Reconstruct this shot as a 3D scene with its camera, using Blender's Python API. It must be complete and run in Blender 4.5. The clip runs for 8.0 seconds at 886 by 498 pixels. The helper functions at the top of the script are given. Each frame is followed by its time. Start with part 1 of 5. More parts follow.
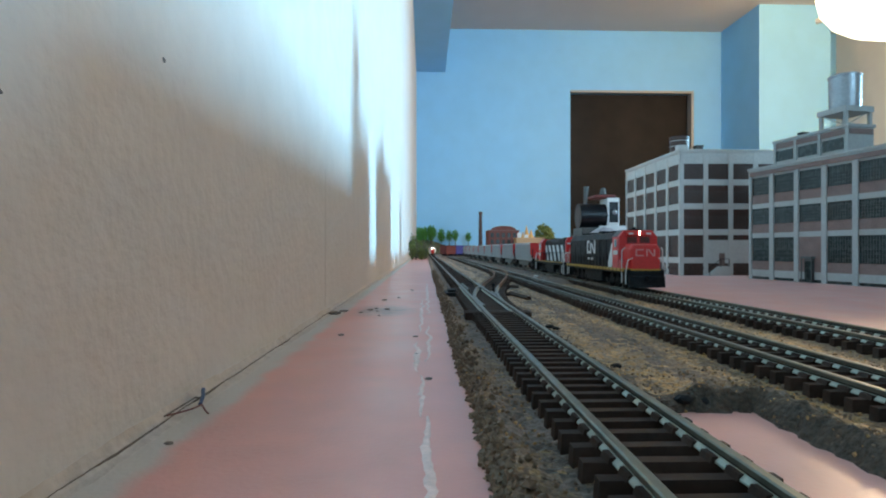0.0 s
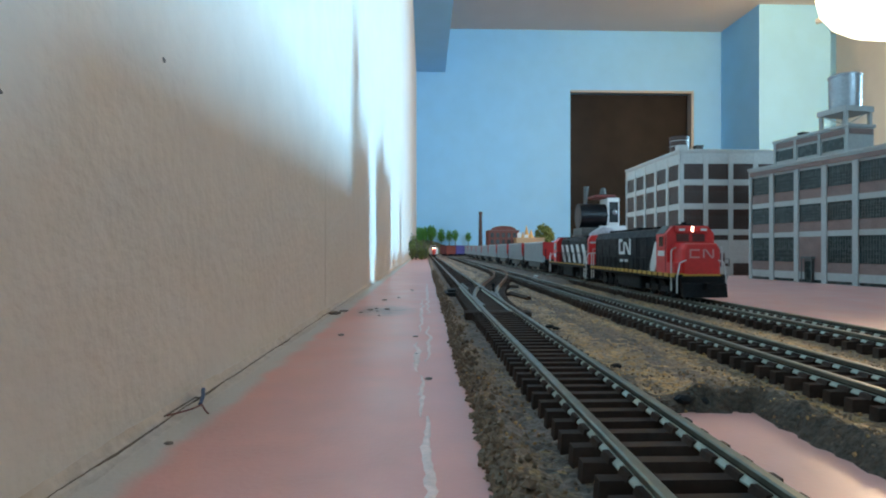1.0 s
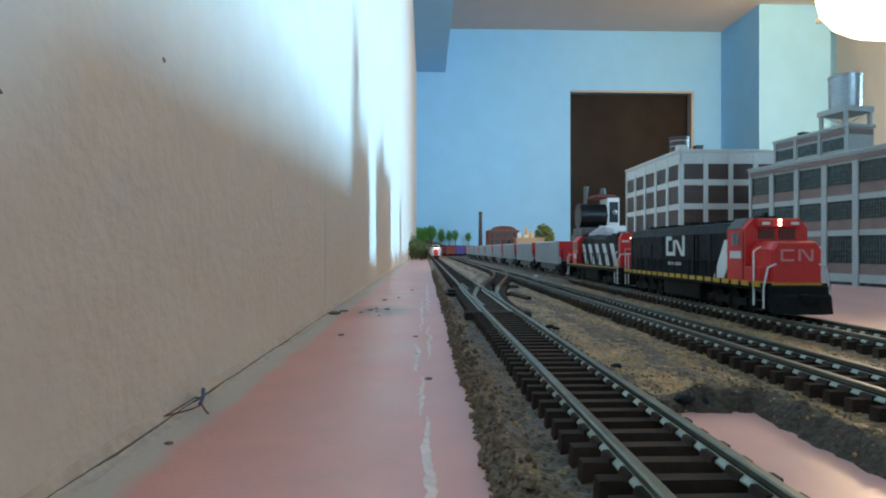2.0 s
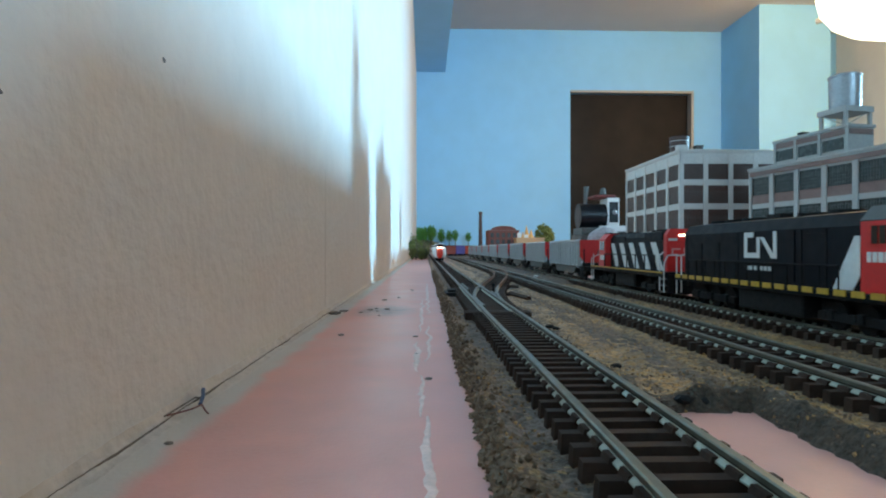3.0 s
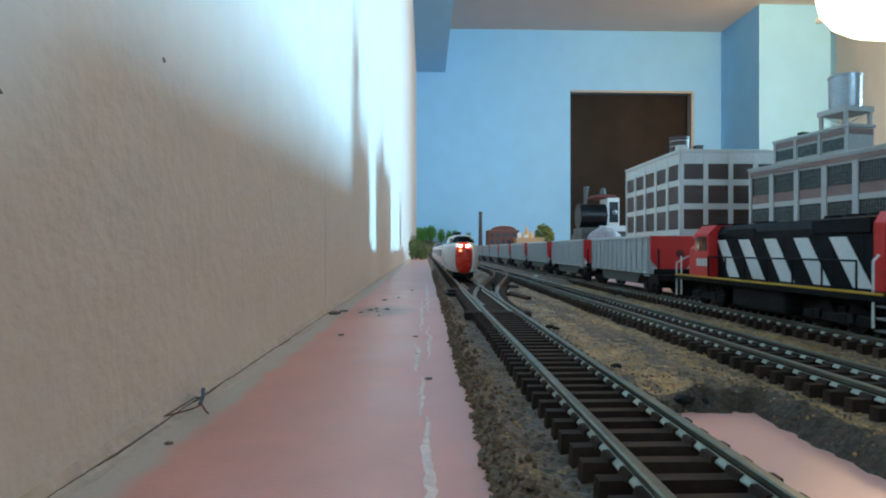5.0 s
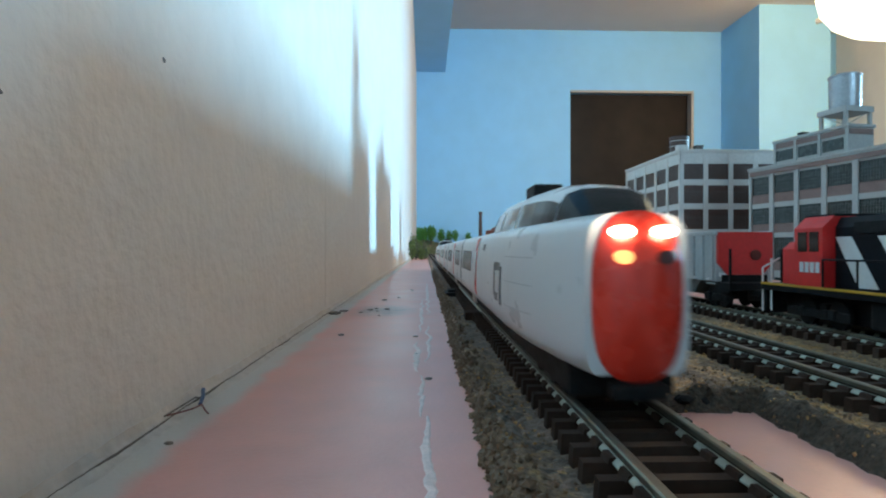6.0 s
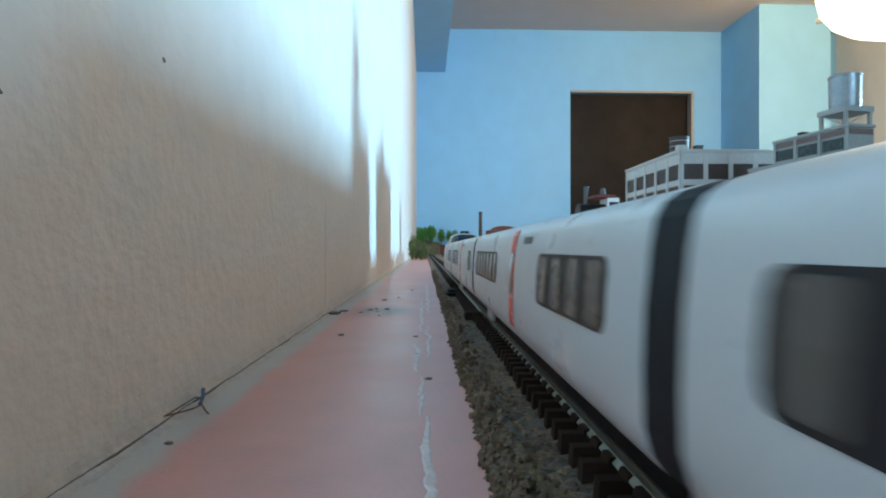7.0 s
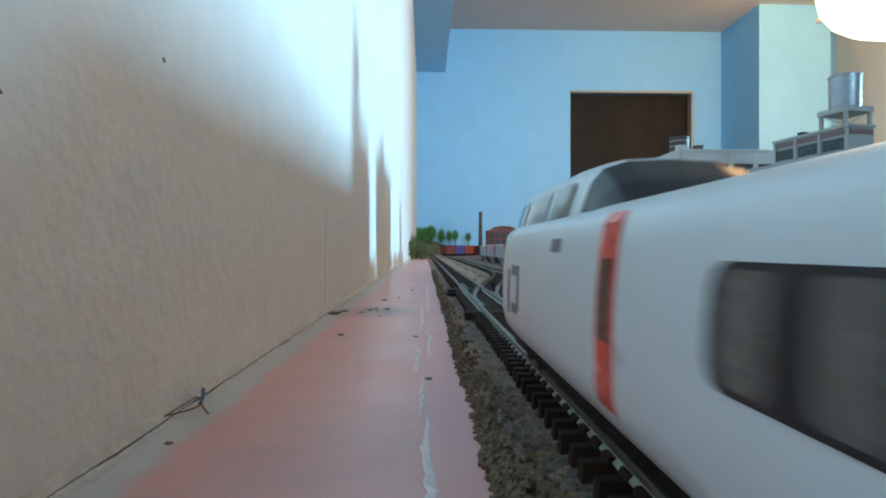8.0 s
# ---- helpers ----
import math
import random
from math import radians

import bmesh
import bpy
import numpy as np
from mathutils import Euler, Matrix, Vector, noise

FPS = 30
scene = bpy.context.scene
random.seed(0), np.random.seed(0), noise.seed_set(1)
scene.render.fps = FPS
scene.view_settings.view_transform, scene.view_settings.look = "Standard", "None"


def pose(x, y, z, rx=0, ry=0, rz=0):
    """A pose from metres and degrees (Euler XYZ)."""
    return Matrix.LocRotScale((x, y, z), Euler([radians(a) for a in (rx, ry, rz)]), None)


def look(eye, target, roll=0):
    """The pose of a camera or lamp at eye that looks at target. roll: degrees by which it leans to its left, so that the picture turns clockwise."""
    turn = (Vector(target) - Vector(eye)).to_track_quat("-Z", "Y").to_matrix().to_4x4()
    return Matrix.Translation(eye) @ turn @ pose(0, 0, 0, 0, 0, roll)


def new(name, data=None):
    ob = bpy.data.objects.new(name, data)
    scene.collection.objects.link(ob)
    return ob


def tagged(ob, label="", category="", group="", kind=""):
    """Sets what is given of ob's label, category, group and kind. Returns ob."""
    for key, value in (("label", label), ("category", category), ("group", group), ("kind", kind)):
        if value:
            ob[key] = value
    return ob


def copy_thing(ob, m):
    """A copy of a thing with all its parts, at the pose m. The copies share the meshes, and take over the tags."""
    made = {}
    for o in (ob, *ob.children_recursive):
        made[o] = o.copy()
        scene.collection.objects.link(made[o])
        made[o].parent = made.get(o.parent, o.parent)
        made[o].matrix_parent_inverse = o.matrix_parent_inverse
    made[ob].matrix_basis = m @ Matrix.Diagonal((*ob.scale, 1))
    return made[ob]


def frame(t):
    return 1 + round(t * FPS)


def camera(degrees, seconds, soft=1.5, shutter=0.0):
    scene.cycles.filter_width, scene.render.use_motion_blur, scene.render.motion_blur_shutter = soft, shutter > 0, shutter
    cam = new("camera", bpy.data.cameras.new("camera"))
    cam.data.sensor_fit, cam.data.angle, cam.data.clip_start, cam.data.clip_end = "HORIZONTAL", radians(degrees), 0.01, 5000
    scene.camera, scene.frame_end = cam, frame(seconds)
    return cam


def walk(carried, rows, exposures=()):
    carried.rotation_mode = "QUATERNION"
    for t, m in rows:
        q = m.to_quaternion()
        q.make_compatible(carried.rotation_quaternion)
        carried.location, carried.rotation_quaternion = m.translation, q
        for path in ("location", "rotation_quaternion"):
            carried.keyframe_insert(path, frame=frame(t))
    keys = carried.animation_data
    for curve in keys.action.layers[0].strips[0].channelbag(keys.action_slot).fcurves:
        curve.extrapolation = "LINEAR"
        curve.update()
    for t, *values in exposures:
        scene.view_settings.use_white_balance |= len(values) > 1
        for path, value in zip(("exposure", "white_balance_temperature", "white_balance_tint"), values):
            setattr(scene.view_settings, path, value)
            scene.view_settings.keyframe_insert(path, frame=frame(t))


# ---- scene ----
# Model railway on a shelf along a wall. Plan unit: U metres; x to the side, y along the tracks, z up from the foam board.
U = 0.0011
EYE = 38.0      # lens above the foam, plan units
RAIL = 8.0      # rail top above the foam

cam = camera(76.2, 8.0, soft=2.0, shutter=0.22)
walk(cam, [(t, look((0, 0, EYE * U), (0.032, 1, EYE * U))) for t in (0.0, 8.0)])

# ---- light ----
world = bpy.data.worlds.new("world")
scene.world = world
world.use_nodes = True
sky = world.node_tree.nodes.new("ShaderNodeTexSky")
sky.sky_type, sky.sun_disc, sky.sun_elevation = "NISHITA", False, radians(35)
world.node_tree.links.new(sky.outputs[0], world.node_tree.nodes["Background"].inputs[0])
world.node_tree.nodes["Background"].inputs[1].default_value = 0.1
scene.view_settings.exposure = 0.14


def area_lamp(name, m, w, h, power, colour):
    lamp = bpy.data.lights.new(name, "AREA")
    lamp.shape, lamp.size, lamp.size_y, lamp.energy, lamp.color = "RECTANGLE", w, h, power, colour
    ob = new(name, lamp)
    ob.matrix_world = m
    return ob


# daylight through the window in the side wall, and an added cool fill lamp behind, without a window
side = area_lamp("side_window_daylight", look((3.14, 1.45, 0.345), (-0.06, 0.45, 0.10)), 0.16, 0.30, 43, (0.36, 0.73, 1.0))
side.data.spread = radians(90)
rear = area_lamp("rear_fill", look((1.3, -1.3, 1.1), (0.2, 4.3, 0.75)), 1.3, 0.9, 9.8, (0.42, 0.74, 1.0))
rear.data.spread = radians(50)
bulb = bpy.data.lights.new("ceiling_bulb", "POINT")
bulb.energy, bulb.color, bulb.shadow_soft_size = 38, (1.0, 0.71, 0.45), 0.12
new("ceiling_bulb", bulb).location = (2.24, 2.5, 1.24)


# ---- materials ----
def mat(name, base, rough=0.6, metal=0.0, var=0.15, scale=300, bump=0.0, bscale=None, second=None, amount=0.5, rnd=0.0, emit=0.0, spec=0.5):
    """Base colour with two scales of variation, optional second colour in patches, optional bump."""
    m = bpy.data.materials.new(name)
    m.use_nodes = True
    nt = m.node_tree
    b = nt.nodes["Principled BSDF"]
    b.inputs["Roughness"].default_value, b.inputs["Metallic"].default_value = rough, metal
    b.inputs["Specular IOR Level"].default_value = spec
    tc = nt.nodes.new("ShaderNodeTexCoord")

    def noise_tex(sc, detail=4):
        n = nt.nodes.new("ShaderNodeTexNoise")
        n.inputs["Scale"].default_value, n.inputs["Detail"].default_value = sc, detail
        nt.links.new(tc.outputs["Object"], n.inputs["Vector"])
        return n

    def mix(kind, fac, a, c):
        x = nt.nodes.new("ShaderNodeMix")
        x.data_type, x.blend_type = "RGBA", kind
        for sock, v in ((x.inputs[0], fac), (x.inputs[6], a), (x.inputs[7], c)):
            if hasattr(v, "is_linked"):
                nt.links.new(v, sock)
            elif isinstance(v, (int, float)):
                sock.default_value = v
            else:
                sock.default_value = (*v, 1)
        return x.outputs[2]

    def ramp(src, lo, hi, a, c):
        r = nt.nodes.new("ShaderNodeMapRange")
        r.inputs["From Min"].default_value, r.inputs["From Max"].default_value = lo, hi
        r.inputs["To Min"].default_value, r.inputs["To Max"].default_value = a, c
        nt.links.new(src, r.inputs["Value"])
        return r.outputs[0]

    col = base
    if second:
        col = mix("MIX", ramp(noise_tex(scale * 0.35).outputs[0], 0.62 - amount * 0.3, 0.72 - amount * 0.2, 0, 1), base, second)
    if var:
        fine = ramp(noise_tex(scale).outputs[0], 0.3, 0.7, 1 - var, 1 + var)
        broad = ramp(noise_tex(scale * 0.08, 2).outputs[0], 0.3, 0.7, 1 - var * 0.6, 1 + var * 0.6)
        mul = nt.nodes.new("ShaderNodeMath")
        mul.operation = "MULTIPLY"
        nt.links.new(fine, mul.inputs[0]), nt.links.new(broad, mul.inputs[1])
        comb = nt.nodes.new("ShaderNodeCombineColor")
        for i in range(3):
            nt.links.new(mul.outputs[0], comb.inputs[i])
        col = mix("MULTIPLY", 1.0, col, comb.outputs[0])
        nt.links.new(ramp(noise_tex(scale * 0.5).outputs[0], 0.3, 0.7, max(0.02, rough - 0.08), min(1, rough + 0.08)), b.inputs["Roughness"])
    if rnd:
        oi = nt.nodes.new("ShaderNodeObjectInfo")
        comb = nt.nodes.new("ShaderNodeCombineColor")
        rr = ramp(oi.outputs["Random"], 0, 1, 1 - rnd, 1 + rnd)
        for i in range(3):
            nt.links.new(rr, comb.inputs[i])
        col = mix("MULTIPLY", 1.0, col, comb.outputs[0])
    if hasattr(col, "is_linked"):
        nt.links.new(col, b.inputs["Base Color"])
    else:
        b.inputs["Base Color"].default_value = (*base, 1)
    if bump:
        bn = nt.nodes.new("ShaderNodeBump")
        bn.inputs["Strength"].default_value, bn.inputs["Distance"].default_value = 1.0, bump
        nt.links.new(noise_tex(bscale or scale).outputs[0], bn.inputs["Height"])
        nt.links.new(bn.outputs[0], b.inputs["Normal"])
    if emit:
        b.inputs["Emission Color"].default_value, b.inputs["Emission Strength"].default_value = (*base, 1), emit
    return m


M_WALL = mat("wall_paint_pale", (0.70, 0.70, 0.685), 0.55, var=0.04, scale=60, bump=0.0007, bscale=220)
M_BLUE = mat("sky_blue_paint", (0.27, 0.59, 0.88), 0.7, var=0.03, scale=8, bump=0.0006, bscale=120)
M_CEIL = mat("ceiling_paint", (0.50, 0.47, 0.45), 0.8, var=0.03, scale=6, bump=0.001, bscale=80)
M_WHITE_WALL = mat("white_wall_paint", (0.72, 0.72, 0.70), 0.7, var=0.03, scale=8)
M_FLOOR = mat("carpet", (0.20, 0.17, 0.15), 0.95, var=0.2, scale=300, bump=0.002)
M_FOAM = mat("pink_foam", (0.77, 0.375, 0.325), 0.36, var=0.06, scale=70, bump=0.00012, bscale=700)


def spray_border(m):
    """Grey wall paint brushed over the foam's edge by the wall, and a patch of dust."""
    nt = m.node_tree
    b = nt.nodes["Principled BSDF"]
    old = b.inputs["Base Color"].links[0].from_socket
    tc = nt.nodes.new("ShaderNodeTexCoord")
    sep = nt.nodes.new("ShaderNodeSeparateXYZ")
    nt.links.new(tc.outputs["Object"], sep.inputs[0])
    wav = nt.nodes.new("ShaderNodeTexNoise")
    wav.inputs["Scale"].default_value, wav.inputs["Detail"].default_value = 60, 6
    nt.links.new(tc.outputs["Object"], wav.inputs["Vector"])
    edge = nt.nodes.new("ShaderNodeMath")
    edge.operation = "MULTIPLY_ADD"
    nt.links.new(wav.outputs[0], edge.inputs[0])
    edge.inputs[1].default_value = 0.010
    nt.links.new(sep.outputs[0], edge.inputs[2])
    rng = nt.nodes.new("ShaderNodeMapRange")
    rng.interpolation_type = "SMOOTHSTEP"
    nt.links.new(edge.outputs[0], rng.inputs["Value"])
    for key, v in (("From Min", -0.0505), ("From Max", -0.0440), ("To Min", 1.0), ("To Max", 0.0)):
        rng.inputs[key].default_value = v
    mix = nt.nodes.new("ShaderNodeMix")
    mix.data_type = "RGBA"
    nt.links.new(rng.outputs[0], mix.inputs[0])
    nt.links.new(old, mix.inputs[6])
    mix.inputs[7].default_value = (0.60, 0.56, 0.51, 1)
    mp = nt.nodes.new("ShaderNodeMapping")
    mp.vector_type = "TEXTURE"
    mp.inputs["Location"].default_value, mp.inputs["Scale"].default_value = (-0.028, 0.385, 0.0), (0.030, 0.055, 0.05)
    nt.links.new(tc.outputs["Object"], mp.inputs["Vector"])
    gr = nt.nodes.new("ShaderNodeTexGradient")
    gr.gradient_type = "SPHERICAL"
    nt.links.new(mp.outputs[0], gr.inputs[0])
    dust = nt.nodes.new("ShaderNodeTexNoise")
    dust.inputs["Scale"].default_value, dust.inputs["Detail"].default_value = 110, 5
    nt.links.new(tc.outputs["Object"], dust.inputs["Vector"])
    mul = nt.nodes.new("ShaderNodeMath")
    mul.operation = "MULTIPLY"
    nt.links.new(gr.outputs[1], mul.inputs[0]), nt.links.new(dust.outputs[0], mul.inputs[1])
    amt = nt.nodes.new("ShaderNodeMapRange")
    nt.links.new(mul.outputs[0], amt.inputs["Value"])
    for key, v in (("From Min", 0.10), ("From Max", 0.40), ("To Min", 0.0), ("To Max", 0.75)):
        amt.inputs[key].default_value = v
    mix2 = nt.nodes.new("ShaderNodeMix")
    mix2.data_type = "RGBA"
    nt.links.new(amt.outputs[0], mix2.inputs[0])
    nt.links.new(mix.outputs[2], mix2.inputs[6])
    mix2.inputs[7].default_value = (0.26, 0.22, 0.21, 1)
    nt.links.new(mix2.outputs[2], b.inputs["Base Color"])


spray_border(M_FOAM)
# shadow of the gap at the wall foot, put into the colour
M_CREVICE_SHADE = mat("crevice_shade", (0.17, 0.145, 0.125), 0.95, var=0.3, scale=400)
M_CAULK = mat("grey_caulk", (0.60, 0.55, 0.50), 0.7, var=0.12, scale=200, bump=0.0008, bscale=300)
M_GREYBED = mat("grey_ballast", (0.185, 0.130, 0.102), 0.6, var=0.45, scale=900, bump=0.0010, bscale=800, second=(0.09, 0.068, 0.052), amount=0.5, spec=0.3)
M_DARKBED = mat("dark_ballast", (0.080, 0.058, 0.042), 0.7, var=0.5, scale=900, bump=0.0016, bscale=700, spec=0.3)
M_BALLAST = mat("ballast", (0.195, 0.120, 0.076), 0.6, var=0.55, scale=1100, bump=0.0012, bscale=900, second=(0.25, 0.155, 0.07), amount=0.45)
M_TIE = mat("brown_plastic_tie", (0.045, 0.025, 0.018), 0.7, var=0.2, scale=700, bump=0.0001, rnd=0.25, spec=0.2)
M_RUSTRAIL = mat("rusty_rail", (0.16, 0.085, 0.05), 0.6, metal=0.2, var=0.25, scale=500)
M_RAIL = mat("weathered_rail_head", (0.17, 0.165, 0.13), 0.40, metal=0.55, var=0.15, scale=500)
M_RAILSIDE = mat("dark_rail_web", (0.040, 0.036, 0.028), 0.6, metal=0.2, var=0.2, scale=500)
# bright tone paints the light reflected along the rail foot
M_WEB = mat("rail_foot_glint", (0.38, 0.40, 0.34), 0.45, metal=0.25, var=0.1, scale=500)
M_RED = mat("red_loco_paint", (0.60, 0.022, 0.022), 0.38, var=0.08, scale=400)
M_BLACK = mat("black_loco_paint", (0.007, 0.008, 0.011), 0.5, var=0.2, scale=400, spec=0.10)
M_DARK = mat("dark_running_gear", (0.013, 0.013, 0.014), 0.6, var=0.3, scale=700, spec=0.12)
M_WHITE = mat("white_marking", (0.66, 0.66, 0.65), 0.45, var=0.05, scale=500)
M_YELLOW = mat("yellow_sill_stripe", (0.50, 0.29, 0.03), 0.45, var=0.1, scale=500)
M_SILVER = mat("silver_hopper_paint", (0.40, 0.41, 0.42), 0.45, var=0.07, scale=400)
M_COACH = mat("white_coach_paint", (0.63, 0.64, 0.65), 0.34, var=0.006, scale=200)
M_COACHRED = mat("orange_red_nose", (0.74, 0.045, 0.025), 0.25, var=0.04, scale=300)
M_GLASS = mat("dark_glazing", (0.014, 0.012, 0.012), 0.10, var=0.1, scale=200)
M_BELLOWS = mat("black_rubber", (0.012, 0.012, 0.015), 0.55, var=0.2, scale=500)
M_LAMPON = mat("lit_headlight", (1.0, 0.86, 0.62), 0.3, var=0, emit=8)
M_BEAM = mat("bright_headlight", (1.0, 0.88, 0.66), 0.3, var=0, emit=26)
M_CONCRETE = mat("grey_moulded_concrete", (0.35, 0.35, 0.335), 0.7, var=0.08, scale=350, bump=0.0001)
M_PALECON = mat("pale_moulded_concrete", (0.50, 0.49, 0.465), 0.7, var=0.08, scale=350, bump=0.0001)
M_BRICKP = mat("dull_brick_panel", (0.20, 0.13, 0.115), 0.8, var=0.18, scale=900, bump=0.0002)
M_PANE = mat("dark_green_pane", (0.030, 0.040, 0.038), 0.25, var=0.2, scale=300, spec=0.3)
M_PANEB = mat("dark_brown_pane", (0.080, 0.047, 0.039), 0.45, var=0.2, scale=300, spec=0.2)
M_MUNTIN = mat("muntin_paint", (0.075, 0.08, 0.078), 0.6, var=0.1, scale=500)
M_ROOF = mat("dark_roofing", (0.10, 0.095, 0.09), 0.9, var=0.2, scale=500)
M_TANK = mat("galvanised_tank", (0.30, 0.315, 0.33), 0.42, metal=0.7, var=0.1, scale=300)
M_BRICK = mat("red_brick_wall", (0.17, 0.05, 0.038), 0.85, var=0.2, scale=500)
M_TAN = mat("tan_plaster", (0.50, 0.33, 0.18), 0.8, var=0.1, scale=300)
M_TENT = mat("orange_canvas", (0.75, 0.42, 0.15), 0.8, var=0.1, scale=300)
M_TRUNK = mat("twig_bark", (0.09, 0.06, 0.04), 0.9, var=0.3, scale=600)
M_LEAF = mat("foam_leaf", (0.075, 0.24, 0.045), 0.85, var=0.35, scale=500, rnd=0.2)
M_LEAF2 = mat("olive_leaf", (0.13, 0.15, 0.035), 0.85, var=0.35, scale=500, rnd=0.2)
M_HILL = mat("hill_turf", (0.10, 0.11, 0.055), 0.95, var=0.4, scale=120, bump=0.004, bscale=150, second=(0.16, 0.12, 0.08))
M_BLUEBOX = mat("blue_boxcar_paint", (0.05, 0.06, 0.24), 0.5, var=0.1, scale=300)
M_REDBOX = mat("oxide_boxcar_paint", (0.13, 0.025, 0.022), 0.6, var=0.12, scale=300)
M_DOORDARK = mat("dark_brown_door", (0.020, 0.014, 0.010), 0.55, var=0.25, scale=6, spec=0.12)
M_TRIM = mat("cream_trim", (0.40, 0.38, 0.34), 0.5, var=0.04, scale=30)
M_BULB = mat("lit_opal_glass", (1.0, 0.88, 0.60), 0.3, var=0, emit=2.6)
M_WOOD = mat("bench_plywood", (0.36, 0.25, 0.15), 0.6, var=0.2, scale=30)


M_STRAW = mat("straw_ballast", (0.44, 0.235, 0.080), 0.38, var=0.65, scale=1100, bump=0.0014, bscale=700, second=(0.20, 0.13, 0.088), amount=0.55, spec=0.35)
M_STONE1 = mat("grey_brown_stone", (0.17, 0.11, 0.07), 0.7, var=0.4, scale=600)
M_STONE2 = mat("dark_stone", (0.14, 0.085, 0.048), 0.7, var=0.4, scale=600)
M_CHIM = mat("sooty_brick", (0.085, 0.05, 0.045), 0.9, var=0.2, scale=500)
M_ORANGEBOX = mat("orange_boxcar_paint", (0.32, 0.05, 0.03), 0.55, var=0.1, scale=300)
M_GLOSSBLACK = mat("gloss_black", (0.008, 0.008, 0.010), 0.35, var=0.1, scale=80, spec=0.2)
M_GREYMARK = mat("dark_grey_marking", (0.10, 0.10, 0.11), 0.4, var=0.05, scale=400)
M_GLUE = mat("dried_white_glue", (0.84, 0.66, 0.62), 0.6, var=0.15, scale=500)
M_WIREB = mat("blue_wire", (0.03, 0.07, 0.16), 0.4, var=0.1, scale=500)
M_WIRER = mat("red_wire", (0.20, 0.06, 0.05), 0.45, var=0.1, scale=500)
M_PINKMARK = mat("faded_pink_marking", (0.62, 0.27, 0.26), 0.45, var=0.08, scale=500)
M_PLASTER = mat("grey_plaster", (0.36, 0.34, 0.36), 0.8, var=0.2, scale=120, bump=0.002, bscale=90)
M_DEBRIS = mat("dusty_crumb", (0.20, 0.17, 0.15), 0.9, var=0.3, scale=900)
M_BANDGLASS = mat("brown_window_band", (0.13, 0.115, 0.105), 0.25, var=0.1, scale=200)
M_REDGLASS = mat("dark_red_lens", (0.10, 0.012, 0.010), 0.15, var=0.05, scale=300)
M_GREYSEAM = mat("body_seam_grey", (0.45, 0.46, 0.47), 0.4, var=0.05, scale=300)
M_LAMPWARM = mat("warm_marker_lamp", (1.0, 0.50, 0.16), 0.3, var=0, emit=1.5)


# ---- mesh helpers ----
def box(bm, x0, x1, y0, y1, z0, z1):
    """A box in plan units."""
    v = [bm.verts.new(c) for c in ((x0, y0, z0), (x1, y0, z0), (x1, y1, z0), (x0, y1, z0), (x0, y0, z1), (x1, y0, z1), (x1, y1, z1), (x0, y1, z1))]
    for f in ((3, 2, 1, 0), (4, 5, 6, 7), (0, 1, 5, 4), (1, 2, 6, 5), (2, 3, 7, 6), (3, 0, 4, 7)):
        bm.faces.new([v[i] for i in f])
    return v


def loft(bm, rings, closed=True, caps=True):
    """Skin of equal rings of points."""
    rows = [[bm.verts.new(p) for p in r] for r in rings]
    n = len(rows[0])
    for a, b in zip(rows, rows[1:]):
        for i in range(n if closed else n - 1):
            j = (i + 1) % n
            bm.faces.new((a[i], a[j], b[j], b[i]))
    if caps:
        bm.faces.new(rows[0][::-1])
        bm.faces.new(rows[-1])
    return rows


def cyl(bm, p, q, r, r2=None, n=12):
    """A rod from p to q."""
    p, q = Vector(p), Vector(q)
    d = (q - p).normalized()
    a = d.orthogonal().normalized()
    b = d.cross(a)
    loft(bm, [[c + (a * math.cos(k) + b * math.sin(k)) * rr for k in (i * math.tau / n for i in range(n))]
              for c, rr in ((p, r), (q, r if r2 is None else r2))])


def part(name, bm, material, parent=None, label="", bevel=0.0, smooth=False, unit=U):
    """Links a bmesh as one mesh object, under a thing if given."""
    bmesh.ops.recalc_face_normals(bm, faces=bm.faces)
    if bevel:
        bmesh.ops.bevel(bm, geom=list(bm.edges), offset=bevel, segments=2, affect="EDGES", profile=0.6, clamp_overlap=True)
    bmesh.ops.scale(bm, vec=(unit, unit, unit), verts=bm.verts)
    me = bpy.data.meshes.new(name)
    bm.to_mesh(me)
    bm.free()
    me.materials.append(material)
    if smooth:
        me.shade_smooth()
        me.set_sharp_from_angle(angle=radians(35))
    ob = new(name, me)
    if parent:
        ob.parent = parent
    if label:
        ob["label"] = label
    return ob


def boxes(*list_of):
    bm = bmesh.new()
    for b in list_of:
        box(bm, *b)
    return bm


def thing(name, label, category, group="", m=None, kind=""):
    ob = tagged(new(name), label, category, group, kind)
    ob.empty_display_size = 0.01
    if m:
        ob.matrix_world = m
    return ob


def at(x, y, z, rz=0):
    return pose(x * U, y * U, z * U, 0, 0, rz)


def setting(name, bm, material, label, category, unit=1.0, bevel=0.0, kind="structure"):
    return tagged(part(name, bm, material, None, "", bevel, unit=unit), label, category, "", kind)


# ---- the room, in metres ----
FLOOR_Z, CEIL_Z, FAR, WEST, EAST, SOUTH = -0.78, 1.72, 4.3, -0.0638, 3.2, -1.4
setting("floor", boxes((WEST - 0.1, EAST + 0.1, SOUTH - 0.1, FAR + 0.1, FLOOR_Z - 0.1, FLOOR_Z)), M_FLOOR, "dark grey-brown carpet floor below the layout", "floor")
setting("ceiling", boxes((WEST - 0.1, EAST + 0.1, SOUTH - 0.1, FAR + 0.1, CEIL_Z, CEIL_Z + 0.1)), M_CEIL, "off-white textured ceiling warmed by a lamp", "ceiling")
